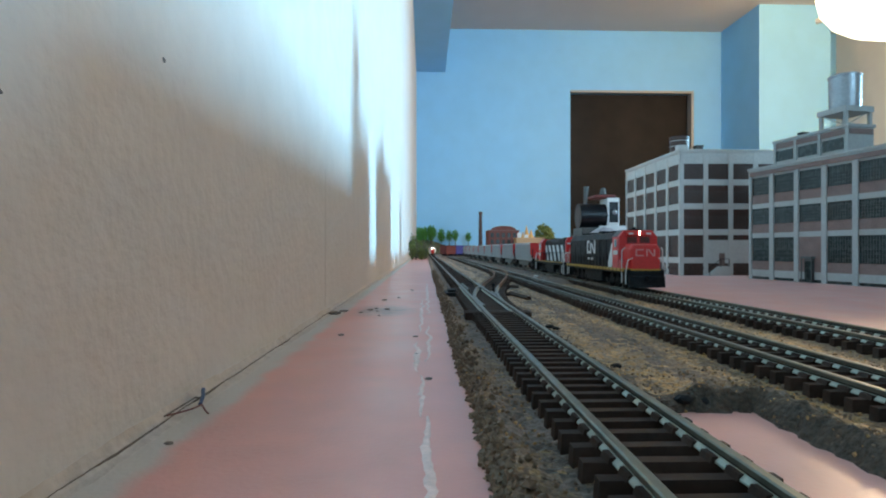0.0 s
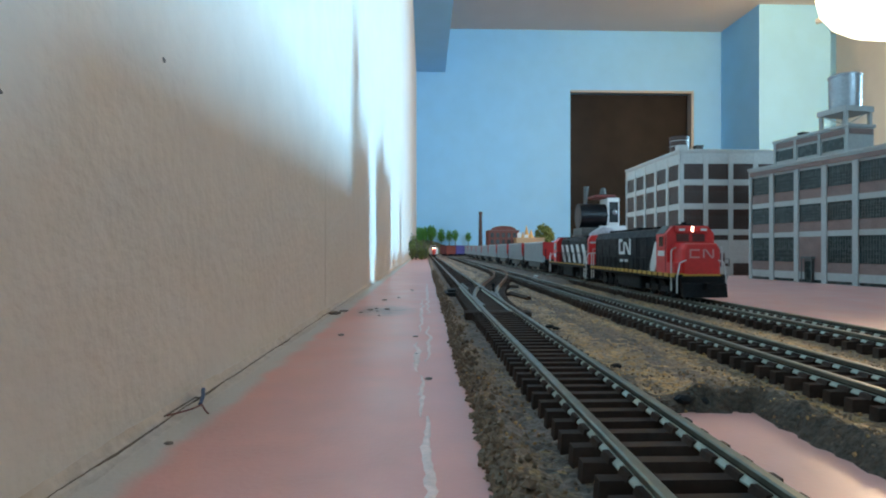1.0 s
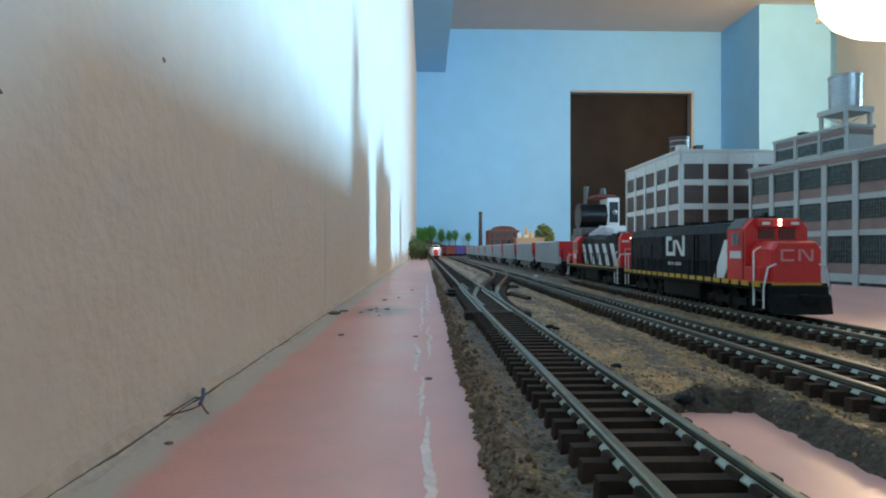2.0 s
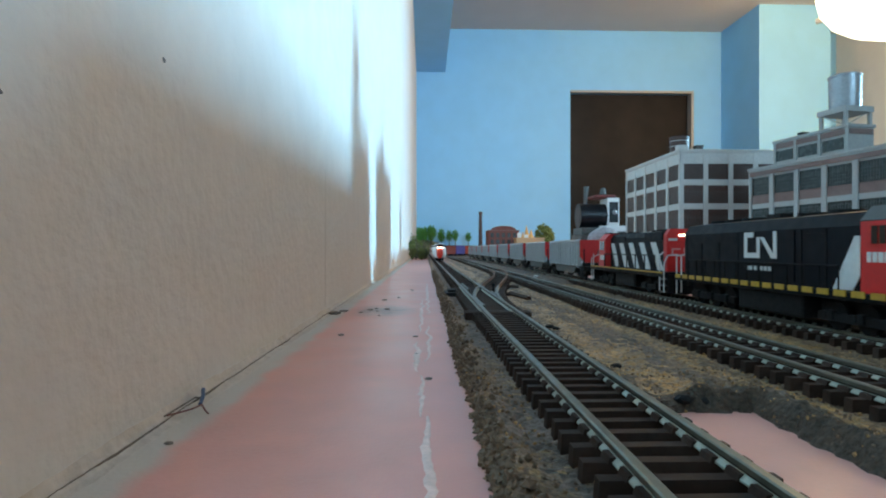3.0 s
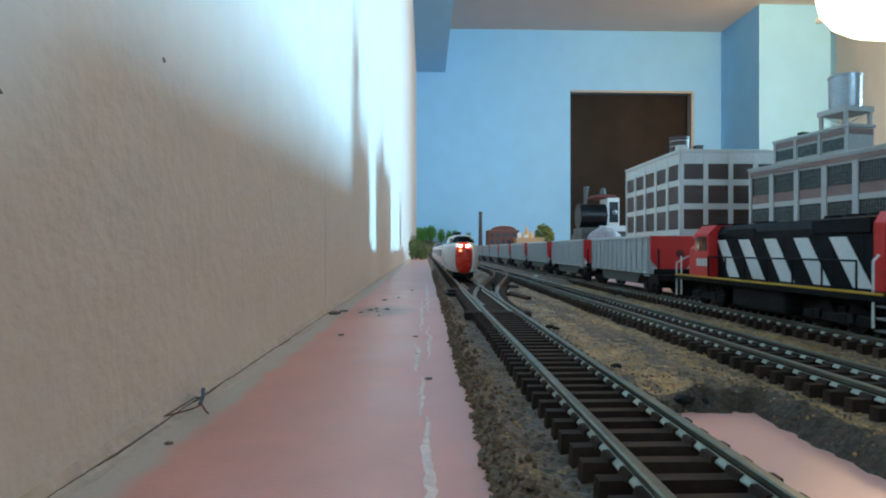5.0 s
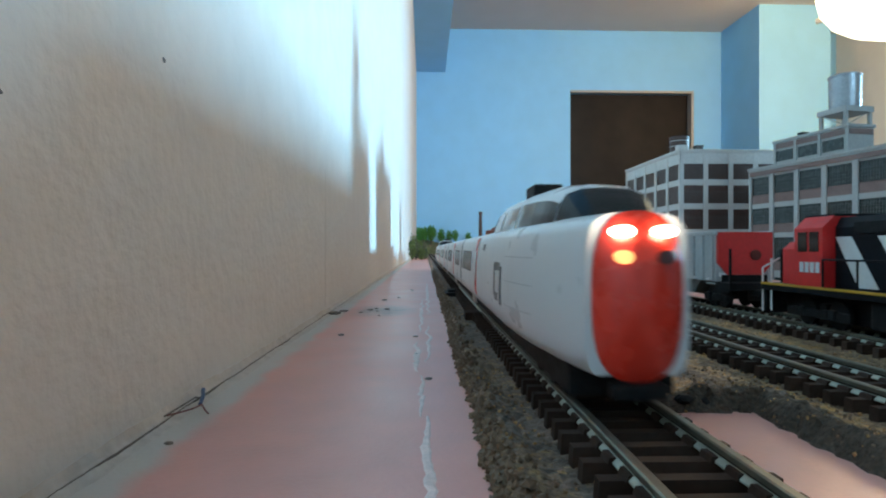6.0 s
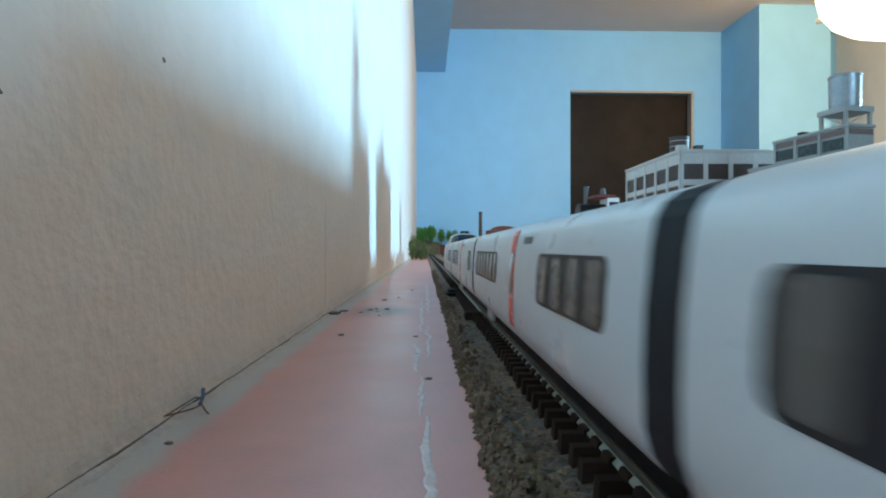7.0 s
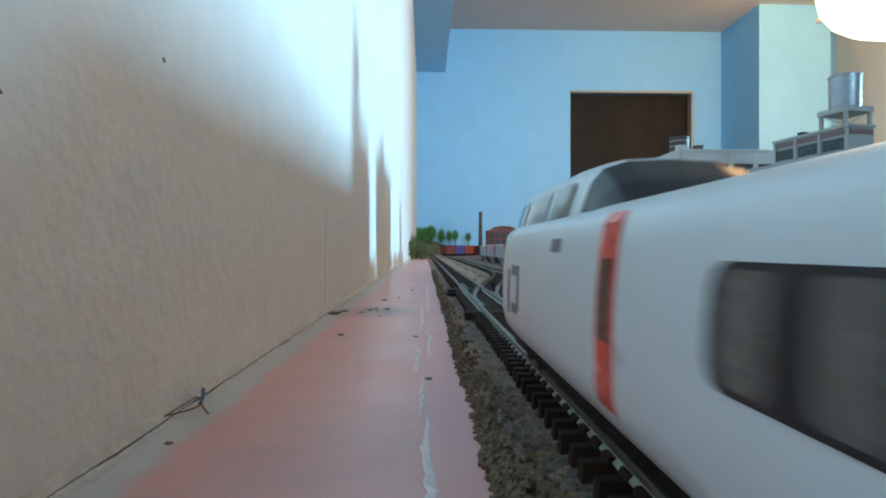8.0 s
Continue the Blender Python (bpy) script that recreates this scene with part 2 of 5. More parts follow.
DX0, DX1, DZ = 1.115, 2.06, 1.245
setting("wall_north", boxes((WEST - 0.1, DX0, FAR, FAR + 0.12, FLOOR_Z, CEIL_Z), (DX1, EAST + 0.1, FAR, FAR + 0.12, FLOOR_Z, CEIL_Z), (DX0, DX1, FAR, FAR + 0.12, DZ, CEIL_Z)), M_BLUE, "sky-blue painted end wall with a doorway", "wall")
setting("wall_south", boxes((WEST - 0.1, EAST + 0.1, SOUTH - 0.12, SOUTH, FLOOR_Z, CEIL_Z)), M_WHITE_WALL, "plain white painted wall", "wall")
WY0, WY1, WZ0, WZ1 = 1.31, 1.59, 0.20, 0.47
setting("wall_east", boxes((EAST, EAST + 0.12, SOUTH, WY0, FLOOR_Z, CEIL_Z), (EAST, EAST + 0.12, WY1, FAR, FLOOR_Z, CEIL_Z), (EAST, EAST + 0.12, WY0, WY1, FLOOR_Z, WZ0), (EAST, EAST + 0.12, WY0, WY1, WZ1, CEIL_Z)), M_WHITE_WALL, "white painted wall with a small window", "wall")
setting("wall_west", boxes((WEST - 0.1, WEST, SOUTH, FAR, FLOOR_Z, CEIL_Z)), M_WALL, "pale textured wall beside the tracks", "wall")
setting("soffit", boxes((WEST, 0.155, SOUTH, FAR, 1.39, CEIL_Z)), M_BLUE, "sky-blue boxed soffit under the ceiling", "soffit")
setting("wall_projection", boxes((2.29, 2.79, 3.80, FAR, FLOOR_Z, CEIL_Z)), M_BLUE, "sky-blue projecting wall block", "wall")
hall = thing("door_1", "dark doorway with cream trim in the blue wall", "doorway", kind="structure")
part("dark_panel", boxes((DX0, DX1, FAR + 0.06, FAR + 0.10, FLOOR_Z, DZ)), M_DOORDARK, hall, "dark brown glossy door panel", unit=1)
part("door_casing", boxes((DX1 - 0.012, DX1 + 0.006, FAR - 0.02, FAR + 0.05, FLOOR_Z, DZ + 0.012)), M_TRIM, hall, unit=1)
part("door_casing", boxes((DX0, DX1 - 0.012, FAR - 0.015, FAR + 0.02, DZ - 0.004, DZ + 0.012)), M_TRIM, hall, unit=1)


glow = thing("ceiling_lamp", "warm glowing opal glass bowl ceiling lamp", "ceiling lamp", m=pose(2.24, 2.5, 1.035))
bm = bmesh.new()
loft(bm, [[(r * math.cos(k * math.tau / 40), r * math.sin(k * math.tau / 40), z) for k in range(40)]
          for r, z in ((0.02, 0.0), (0.11, 0.006), (0.20, 0.024), (0.275, 0.056), (0.335, 0.10), (0.375, 0.16), (0.39, 0.23), (0.38, 0.235), (0.36, 0.15))], caps=False)
bowl = part("glass_bowl", bm, M_BULB, glow, smooth=True, unit=1)
bowl.visible_shadow = False
bm = bmesh.new()
cyl(bm, (0, 0, 0.24), (0, 0, 0.67), 0.012)
cyl(bm, (0, 0, 0.67), (0, 0, 0.684), 0.09, n=24)
part("stem", bm, M_TRIM, glow, unit=1)
for k in range(3):
    bm = bmesh.new()
    a = 2.2 + k * math.tau / 3
    cyl(bm, (0.365 * math.cos(a), 0.365 * math.sin(a), 0.17), (0.405 * math.cos(a), 0.405 * math.sin(a), 0.17), 0.013)
    part("clip", bm, M_TRIM, glow, "small brass clip", unit=1)

win = thing("window_1", "small bright window in the white wall", "window", kind="structure")
for a in ((EAST + 0.03, EAST + 0.07, WY0, WY0 + 0.03, WZ0, WZ1), (EAST + 0.03, EAST + 0.07, WY1 - 0.03, WY1, WZ0, WZ1),
          (EAST + 0.03, EAST + 0.07, WY0 + 0.03, WY1 - 0.03, WZ0, WZ0 + 0.03), (EAST + 0.03, EAST + 0.07, WY0 + 0.03, WY1 - 0.03, WZ1 - 0.03, WZ1)):
    part("window_frame", boxes(a), M_TRIM, win, unit=1)

# ---- the layout board ----
setting("layout_board", boxes((-58, 900, -300, 3905, -46, 0)), M_FOAM, "pink foam board forming the railway base", "foam board", unit=U)
setting("bench_frame", boxes((-56, 898, -298, 3903, -120, -46.5)), M_WOOD, "plywood bench frame under the foam", "bench frame", unit=U)

# uneven caulk along the foot of the wall
bm = bmesh.new()
rows = []
y = -60.0
while y < 1950:
    w = 4.0 + 1.2 * noise.noise((y * 0.02, 0, 3)) + 0.8 * noise.noise((y * 0.15, 0, 8))
    h = 2.2 + 0.9 * noise.noise((y * 0.03, 5, 0)) + 0.5 * noise.noise((y * 0.2, 2, 0))
    rows.append([(-58.2, y, -0.2), (-58.2, y, h + 1.0), (-57.2, y, h * 0.5), (-58 + w * 0.6, y, 0.25), (-58 + w, y, 0.08), (-58 + w + 0.5, y, -0.2)])
    y += max(2.0, y * 0.012)
loft(bm, rows)
setting("caulk", bm, M_CAULK, "uneven grey caulk strip along the wall foot", "caulk", unit=U)

# dark strip painted as the soft shadow in the crevice between the wall and the foam, opening and closing along its run
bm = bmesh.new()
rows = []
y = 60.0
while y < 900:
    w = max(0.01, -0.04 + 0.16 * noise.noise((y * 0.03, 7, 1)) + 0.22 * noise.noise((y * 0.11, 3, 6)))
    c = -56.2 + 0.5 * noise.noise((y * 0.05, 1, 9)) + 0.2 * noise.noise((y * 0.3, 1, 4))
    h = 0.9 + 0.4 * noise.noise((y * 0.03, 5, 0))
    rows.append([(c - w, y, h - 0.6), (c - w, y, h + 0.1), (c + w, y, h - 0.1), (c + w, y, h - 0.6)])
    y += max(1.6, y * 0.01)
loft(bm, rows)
setting("crevice", bm, M_CREVICE_SHADE, "thin dark strip painted as the crevice shadow along the wall foot", "crevice", unit=U)

# ---- tracks ----
TRACKS = ((37.6, 3790), (106.0, 2380), (162.0, 2380))


def tie_mesh(half, chairs):
    bm = bmesh.new()
    v = box(bm, -half, half, -1.35, 1.35, RAIL - 6.4, RAIL - 2.7)
    for k in v[4:]:
        k.co.x *= 0.985
        k.co.y *= 0.88
    for c in chairs:
        for s in (-1, 1):
            v = box(bm, min(c + s * 0.5, c + s * 1.75), max(c + s * 0.5, c + s * 1.75), -1.8, 1.8, RAIL - 2.75, RAIL - 1.75)
            for k in v[4:]:
                k.co.x += (c - k.co.x) * 0.25
    bmesh.ops.scale(bm, vec=(U, U, U), verts=bm.verts)
    me = bpy.data.meshes.new("tie")
    bm.to_mesh(me)
    bm.free()
    me.materials.append(M_TIE)
    return me


def rail(pts, tr, top=None):
    """A T-shaped rail along points (x, y): the head, with a dark web and a brighter foot under it. The bright foot has
    reflected light put into its colour.
    """
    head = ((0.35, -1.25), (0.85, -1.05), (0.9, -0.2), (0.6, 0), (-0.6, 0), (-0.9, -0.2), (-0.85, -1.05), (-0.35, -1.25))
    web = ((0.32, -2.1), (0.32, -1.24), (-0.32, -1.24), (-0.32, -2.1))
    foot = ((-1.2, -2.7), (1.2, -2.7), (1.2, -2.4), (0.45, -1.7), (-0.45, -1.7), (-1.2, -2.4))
    obs = []
    for prof in (head, web, foot):
        bm = bmesh.new()
        loft(bm, [[(x + a, y, RAIL + b) for a, b in prof] for x, y in pts])
        obs.append(bm)
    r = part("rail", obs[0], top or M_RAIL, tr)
    part("rail_web", obs[1], M_RAILSIDE, r, "dark web")
    part("rail_foot", obs[2], M_WEB if top is None else top, r, "rail foot with reflected light in its colour" if top is None else "rusty foot")


TIE = tie_mesh(13.4, (-7.9, 7.9))
TURNOUT = (290, 480)   # stretch of the first track that the turnout takes up
for cx, end in TRACKS:
    tr = thing("track", "model railway track on dark brown plastic ties", "track", "parallel tracks", kind="structure")
    for s in (-1, 1):
        rail([(cx + s * 7.9, y) for y in (-250, 0, 500, 1500, end)], tr)
    bm = bmesh.new()
    y, n = -90.0, 0
    while y < end - 10:
        if cx < 50 and TURNOUT[0] < y < TURNOUT[1]:
            pass
        elif n < 295:
            t = new("tie", TIE)
            t.matrix_world = at(cx + random.uniform(-0.3, 0.3), y, 0, random.uniform(-0.5, 0.5))
            t.parent = tr
        else:
            box(bm, cx - 13.4, cx + 13.4, y - 1.3, y + 1.3, RAIL - 6.4, RAIL - 2.7)
        n += 1
        y += 6.8
    tagged(part("far_ties", bm, M_TIE, tr), kind="stuff")

# turnout from the first track towards the second
sw = thing("turnout", "model turnout with curved rails and long ties", "turnout", kind="structure")


def branch(y):
    """Side offset of the diverging route: a curve to the frog, a straight lead, and a curve back into the second track."""
    if y < 300:
        return 0.0
    if y < 469:
        return 0.000553 * (y - 300) ** 2
    if y < 620:
        return 15.8 + 0.187 * (y - 469)
    if y < 881:
        return 68.4 - 0.000358 * (881 - y) ** 2
    return 68.4


for s in (-1, 1):
    side = [(37.6 + s * 7.9 + branch(y) + (1.9 if s < 0 else -0.2) * max(0, 1 - (y - 300) / 60), y) for y in range(300, 882, 12)]
    rail(side[:15], sw)
    rail(side[14:], sw, M_RUSTRAIL)
for k in range(35):
    y = TURNOUT[0] + 4 + k * 5.4
    half = 14.5 + branch(y) / 2
    t = part("tie", boxes((-half, half, -1.6, 1.6, RAIL - 6.2, RAIL - 2.55)), M_TIE, sw)
    t.matrix_world = at(37.6 + branch(y) / 2, y, 0)
for k in range(58):
    y = 484 + k * 7
    t = part("tie", boxes((-13, 13, -1.4, 1.4, RAIL - 6.0, RAIL - 2.72)), M_TIE, sw)
    t.matrix_world = at(37.6 + branch(y), y, 0, -math.degrees(math.atan(branch(y + 1) - branch(y))))
for y in (TURNOUT[0] - 1, TURNOUT[0] + 5):
    part("tie", boxes((20.5, 54.5, y - 2.2, y + 2.2, RAIL - 6.3, RAIL - 2.3)), M_TIE, sw, bevel=0.3)
part("switch_machine", boxes((15.5, 25.5, 425, 455, 0, 5.0), (17.5, 23.5, 430, 449, 5.0, 6.8), (25.4, 34, 437, 440, 3.6, 5.2)), M_DARK, sw, "black plastic switch machine", bevel=0.4)
part("guard_rail", boxes((32.2, 33.1, 425, 500, RAIL - 2.7, RAIL), (47.2, 48.1, 370, 405, RAIL - 2.7, RAIL)), M_RAIL, sw)
bm = bmesh.new()
loft(bm, [[(45.5 + a, y, RAIL + b) for a, b in ((-w, -2.6), (w, -2.6), (w, -0.04), (-w, -0.04))] for y, w in ((446, 2.1), (469, 0.9), (496, 2.9))])
part("frog", bm, M_RAIL, sw, "pale metal frog casting")
for k, (x0, y0, x1, y1, w) in enumerate(((50, 437, 68, 428, 2.2), (66, 432, 73, 394, 2.4), (60, 520, 86, 514, 2.6), (64, 536, 74, 500, 2.0))):
    bm = bmesh.new()
    cyl(bm, (x0, y0, 3.4), (x1, y1, 3.0), w, w * 0.8, n=6)
    part("throw_bar", bm, M_TIE, sw, "dark brown plastic strip")
bm = bmesh.new()
cyl(bm, (53, 436, 3), (53, 436, 9.5), 0.9, 0.7, n=8)
cyl(bm, (53, 436, 9.4), (53, 436, 11.5), 1.5, 1.2, n=8)
part("switch_stand", bm, M_DARK, sw, "small black switch stand")


# ---- ballast: one lumpy sheet with bare edges ----
def ease(v):
    v = max(0.0, min(1.0, v))
    return v * v * (3 - 2 * v)


def bed(x, y):
    """Height of the glued ballast: a rough shoulder, a steep rim round the bare foam, a filled stretch of the third track."""
    n1 = noise.noise((x * 0.05, y * 0.05, 1.0))
    n2 = noise.noise((x * 0.25, y * 0.25, 2.0))
    n3 = noise.noise((x * 0.7, y * 0.7, 4.0))
    h = 2.3 + 0.7 * n1 + 0.5 * n2 + 0.6 * n3
    h += 1.4 * math.exp(-((x - 14) / 3.0) ** 2) * (0.8 + n2)
    h -= 0.7 * ease((x - 17) / 3) * ease((27 - x) / 3)
    fill = ease((y - 555) / 50) * ease((x - 126) / 8)
    h += (5.5 + 0.3 * n2 + 0.25 * n3 - h) * fill
    d = min(x - 10.3 - 1.2 * n1 - 1.4 * n2, 187 + 85 * ease((y - 640) / 350) + 3 * n1 + 2 * n2 - x)
    hole = min((128 + 3 * n1 + 3 * n2) - y, x - (55.5 + 0.5 * n2), (75.5 + 1.5 * n1 + 1.5 * n2) - x)
    k = max(0.0, min(1.0, d / 4.0)) ** 0.6
    if hole > -14:
        h += 2.4 * math.exp(-((hole + 4.5) / 4.0) ** 2) * (1 + 0.6 * n2) * ease((x - 59) / 8)
        k = min(k, max(0.0, min(1.0, -hole / 2.6)) ** 0.7)
    return -1.2 + (h + 1.2) * k


xs = [8.5 + 1.45 * i for i in range(126)] + [193 + 6 * i for i in range(16)]
ys = [-70.0]
while ys[-1] < 3880:
    ys.append(ys[-1] + max(1.5, ys[-1] * 0.011))
verts = [(x * U, y * U, bed(x, y) * U) for y in ys for x in xs]
nx = len(xs)
faces = [(j * nx + i, j * nx + i + 1, (j + 1) * nx + i + 1, (j + 1) * nx + i) for j in range(len(ys) - 1) for i in range(nx - 1)]
me = bpy.data.meshes.new("ballast")
me.from_pydata(verts, [], faces)
me.materials.append(M_BALLAST)
me.materials.append(M_STRAW)
me.materials.append(M_GREYBED)
me.materials.append(M_DARKBED)
for f in me.polygons:
    cxm, cym = xs[f.index % (nx - 1)], ys[f.index // (nx - 1)]
    wob = 12 * noise.noise((cxm * 0.06, cym * 0.02, 9)) + 9 * noise.noise((cxm * 0.4, cym * 0.3, 5))
    u = cxm + wob
    if cym < 136 and 54 < cxm < 82 + 0.3 * wob:
        f.material_index = 3
    elif 54 < u < 71 or 84 < u < 91 or 126 < u < 142 and cym < 560:
        f.material_index = 1
    elif 18 < u < 52 or 71 <= u <= 78 or cym > 560 and u > 122:
        f.material_index = 2
tagged(new("ballast", me), "brown and straw-coloured glued model ballast", "ballast", kind="stuff")


def pebble_sheet(name, count, mats, label, place, lo, hi):
    """Loose stones, joined by colour."""
    for m in mats:
        bm = bmesh.new()
        for _ in range(count):
            x, y = place()
            z = bed(x, y)
            if z < -0.3:
                continue
            r = random.uniform(lo, hi)
            q = Euler((random.uniform(0, 6), random.uniform(0, 6), random.uniform(0, 6))).to_matrix()
            v = [bm.verts.new(Vector((x, y, z + r * 0.25)) + q @ Vector(c) * r) for c in ((1, 0, 0), (-0.9, 0.2, 0), (0, 1, 0.1), (0.1, -0.9, 0), (0, 0, 0.8), (0.1, 0, -0.8))]
            for a, b, c in ((0, 2, 4), (2, 1, 4), (1, 3, 4), (3, 0, 4), (2, 0, 5), (1, 2, 5), (3, 1, 5), (0, 3, 5)):
                bm.faces.new((v[a], v[b], v[c]))
        tagged(part(name, bm, m), label, "gravel", kind="stuff")


def near_place():
    y = random.uniform(30, 170) if random.random() < 0.45 else random.uniform(100, 800)
    return random.uniform(9.5, 188), y


def shoulder_place():
    return 9.4 + abs(random.gauss(0, 3.2)), 35 + 900 * random.random() ** 1.8


pebble_sheet("gravel", 4200, (M_STONE1, M_STRAW), "small grey, brown and straw ballast stones", near_place, 0.22, 0.6)
pebble_sheet("gravel_shoulder", 1500, (M_STONE1, M_STONE2), "rough dark brown stones along the ballast edge", shoulder_place, 0.45, 1.25)

# dark lumps of glue-soaked ballast by the rail, and one white pebble
for x, y, r, m, what in ((56, 252, 1.7, M_DARK, "dark lump"), (57.5, 246, 1.2, M_DARK, "dark lump"), (58, 170, 1.3, M_DARK, "dark lump"), (132, 667, 2.2, M_WHITE, "white pebble"), (96, 560, 1.1, M_WHITE, "white pebble"), (58, 128, 1.4, M_DARK, "dark lump"), (61, 131, 1.8, M_DARK, "dark lump"), (66, 132, 1.5, M_DARK, "dark lump")):
    bm = bmesh.new()
    bmesh.ops.create_icosphere(bm, subdivisions=2, radius=r)
    for v in bm.verts:
        v.co = Vector((v.co.x * 1.3, v.co.y * 1.1, v.co.z * 0.7)) * random.uniform(0.8, 1.15)
    o = tagged(part("ballast_lump", bm, m), what + " lying on the model ballast", "stone", "lumps on the ballast")
    o.matrix_world = at(x, y, bed(x, y) + r * 0.3)

# ---- warehouses ----
def window_unit(parent, m, w, h, pane, cols, rows):
    """A recessed industrial window; local x across, z up, facing -y."""
    p = part("window", boxes((0, w, -0.2, 0.6, 0, h)), pane, parent)
    p.matrix_basis = m
    bm = bmesh.new()
    for i in range(1, cols):
        box(bm, w * i / cols - 0.16, w * i / cols + 0.16, -0.55, -0.2, 0, h)
    for j in range(1, rows):
        box(bm, 0, w, -0.5, -0.2, h * j / rows - 0.16, h * j / rows + 0.16)
    part("muntins", bm, M_MUNTIN, p)
    return p


def facade(b, m, length, pitch, height, rows, pane, sill_brick, skip=(), cols=6, lines=5, stone=M_CONCRETE):
    """A bay front in its own frame: x along the wall, -y outwards. rows: (bottom, top) of the openings."""
    n = round(length / pitch)
    for i in range(n + 1):
        x = i * pitch
        w = 3.2 if 0 < i < n else 4.2
        q = part("pilaster", boxes((max(0, x - w), min(length, x + w), -2.2, 0, 0, height)), stone, b)
        q.matrix_basis = m
    edges = [0.0] + [v for r in rows for v in r] + [height]
    for z0, z1 in zip(edges[::2], edges[1::2]):
        q = part("band", boxes((0, length, -1.3, 0, max(z0, z1 - 8.5 if z1 < height else z0), z1)), stone, b)
        q.matrix_basis = m
    for k, (z0, z1) in enumerate(rows):
        for i in range(n):
            if (k, i) in skip:
                continue
            x = i * pitch + 3.2
            w = pitch - 6.4
            window_unit(b, m @ at(x, 0.1, z0 + sill_brick), w, z1 - z0 - sill_brick, pane, cols, lines)
            if sill_brick:
                q = part("spandrel", boxes((x, x + w, -0.8, 0.2, z0, z0 + sill_brick - 0.6), (x, x + w, -1.5, 0.2, z0 + sill_brick - 0.6, z0 + sill_brick)), M_BRICKP, b, "dull red-brown brick spandrel")
                q.matrix_basis = m
    q = part("cornice", boxes((-1.5, length + 1.5, -3.2, 0.4, height - 3, height), (0, length, -2.4, 0, height - 5, height - 3)), stone, b, bevel=0.3)
    q.matrix_basis = m


# four-storey block
H1 = 181
wh1 = thing("warehouse", "tall grey four-storey model warehouse with brown windows", "model building", m=at(364, 797, 0))
part("core", boxes((2.4, 156, 2.4, 214.6, 0, 176)), M_PANEB, wh1, "dark interior block")
part("roof", boxes((2.4, 156, 2.4, 214.6, 176.2, 177.5)), M_ROOF, wh1, "dark flat roof")
ROWS1 = ((26, 50), (66.5, 86.5), (103.5, 123.5), (138, 160.5))
facade(wh1, at(0, 217, 0, -90) @ at(0, 2.4, 0), 217, 43.4, H1, ROWS1, M_PANEB, 0, cols=4, lines=5, stone=M_PALECON)
facade(wh1, at(2.2, 2.4, 0), 146, 36.5, H1, ROWS1, M_PANEB, 0, skip=((0, 1), (0, 2)), cols=8, lines=5, stone=M_PALECON)
part("ground_panel", boxes((42, 112, 1.0, 2.3, 22, 51)), M_PALECON, wh1)
part("parapet_block", boxes((-1, 12, -1, 12, 181.2, 187)), M_PALECON, wh1, bevel=0.4)
for i in range(5):
    for k in range(3):
        part("basement_window", boxes((-0.4, 0.4, 217 - (i * 43.4 + 10 + k * 10), 217 - (i * 43.4 + 5 + k * 10), 8, 12)), M_PANEB, wh1)
for k in range(5):
    part("basement_window", boxes((12 + k * 7, 16 + k * 7, 0.6, 1.6, 8, 12)), M_PANEB, wh1)
door = part("door", boxes((58, 66, 0.2, 1.6, 14, 32)), M_BRICKP, wh1, "dark brown side door")
bm = bmesh.new()
for k in range(6):
    box(bm, 56 - 3 * k - 3, 56 - 3 * k, -8, -1, 0, 13 - 2.2 * k)
box(bm, 56, 68, -8, -1, 0, 13.5)
part("steps", bm, M_PALECON, wh1)
bm = bmesh.new()
for a, b in (((40, -8, 12), (56, -8, 24)), ((56, -8, 24), (68, -8, 24)), ((40, -8, 0), (40, -8, 12)), ((56, -8, 13), (56, -8, 24)), ((68, -8, 13), (68, -8, 24))):
    cyl(bm, a, b, 0.45, n=6)
part("hand_rail", bm, M_DARK, wh1)
bm = bmesh.new()
cyl(bm, (28, 62, 177.5), (28, 62, 208), 14, n=28)
cyl(bm, (28, 62, 208), (28, 62, 210), 14.8, n=28)
tk = part("roof_tank", bm, M_PANEB, wh1, "brown wooden roof tank", smooth=True)
bm = bmesh.new()
for z in (186, 195, 203):
    cyl(bm, (28, 62, z), (28, 62, z + 0.8), 14.3, n=28)
part("hoop", bm, M_PALECON, tk)
part("roof_vent", boxes((44, 54, 40, 50, 177.5, 192), (43, 55, 39, 51, 192, 194)), M_ROOF, wh1, bevel=0.4)
for x, y in ((85, 60), (110, 30), (125, 90)):
    part("roof_hatch", boxes((x, x + 14, y, y + 12, 177.5, 185)), M_PALECON, wh1, bevel=0.4)

# three-storey block with penthouse and water tower
H2, L2 = 141, 397
wh2 = thing("warehouse", "long grey three-storey model warehouse with green-tinted windows and rooftop water tower", "model building", m=at(418, 717, 0, 9.7))
part("core", boxes((2.4, 190, -L2 + 2.4, -2.4, 0, 136)), M_PANE, wh2, "dark interior block")
part("roof", boxes((2.4, 190, -L2 + 2.4, -2.4, 136.2, 137.5)), M_ROOF, wh2, "dark flat roof")
ROWS2 = ((12, 52), (58, 89), (95, 128))
facade(wh2, at(2.4, 0, 0, -90), L2, 37.5, H2, ROWS2, M_PANE, 11, skip=((0, 2),), cols=10, lines=6)
facade(wh2, at(188, -2.4, 0, 180), 187.5, 37.5, H2, ROWS2, M_PANE, 11, cols=10, lines=6)
part("parapet_band", boxes((-0.9, 0.8, -L2 + 3, -3, 130.5, 135.5)), M_BRICKP, wh2, "dull brick parapet band")
part("entrance_wall", boxes((1.0, 2.3, -109.5, -78.5, 12, 52)), M_BRICKP, wh2, "brick entrance panel")
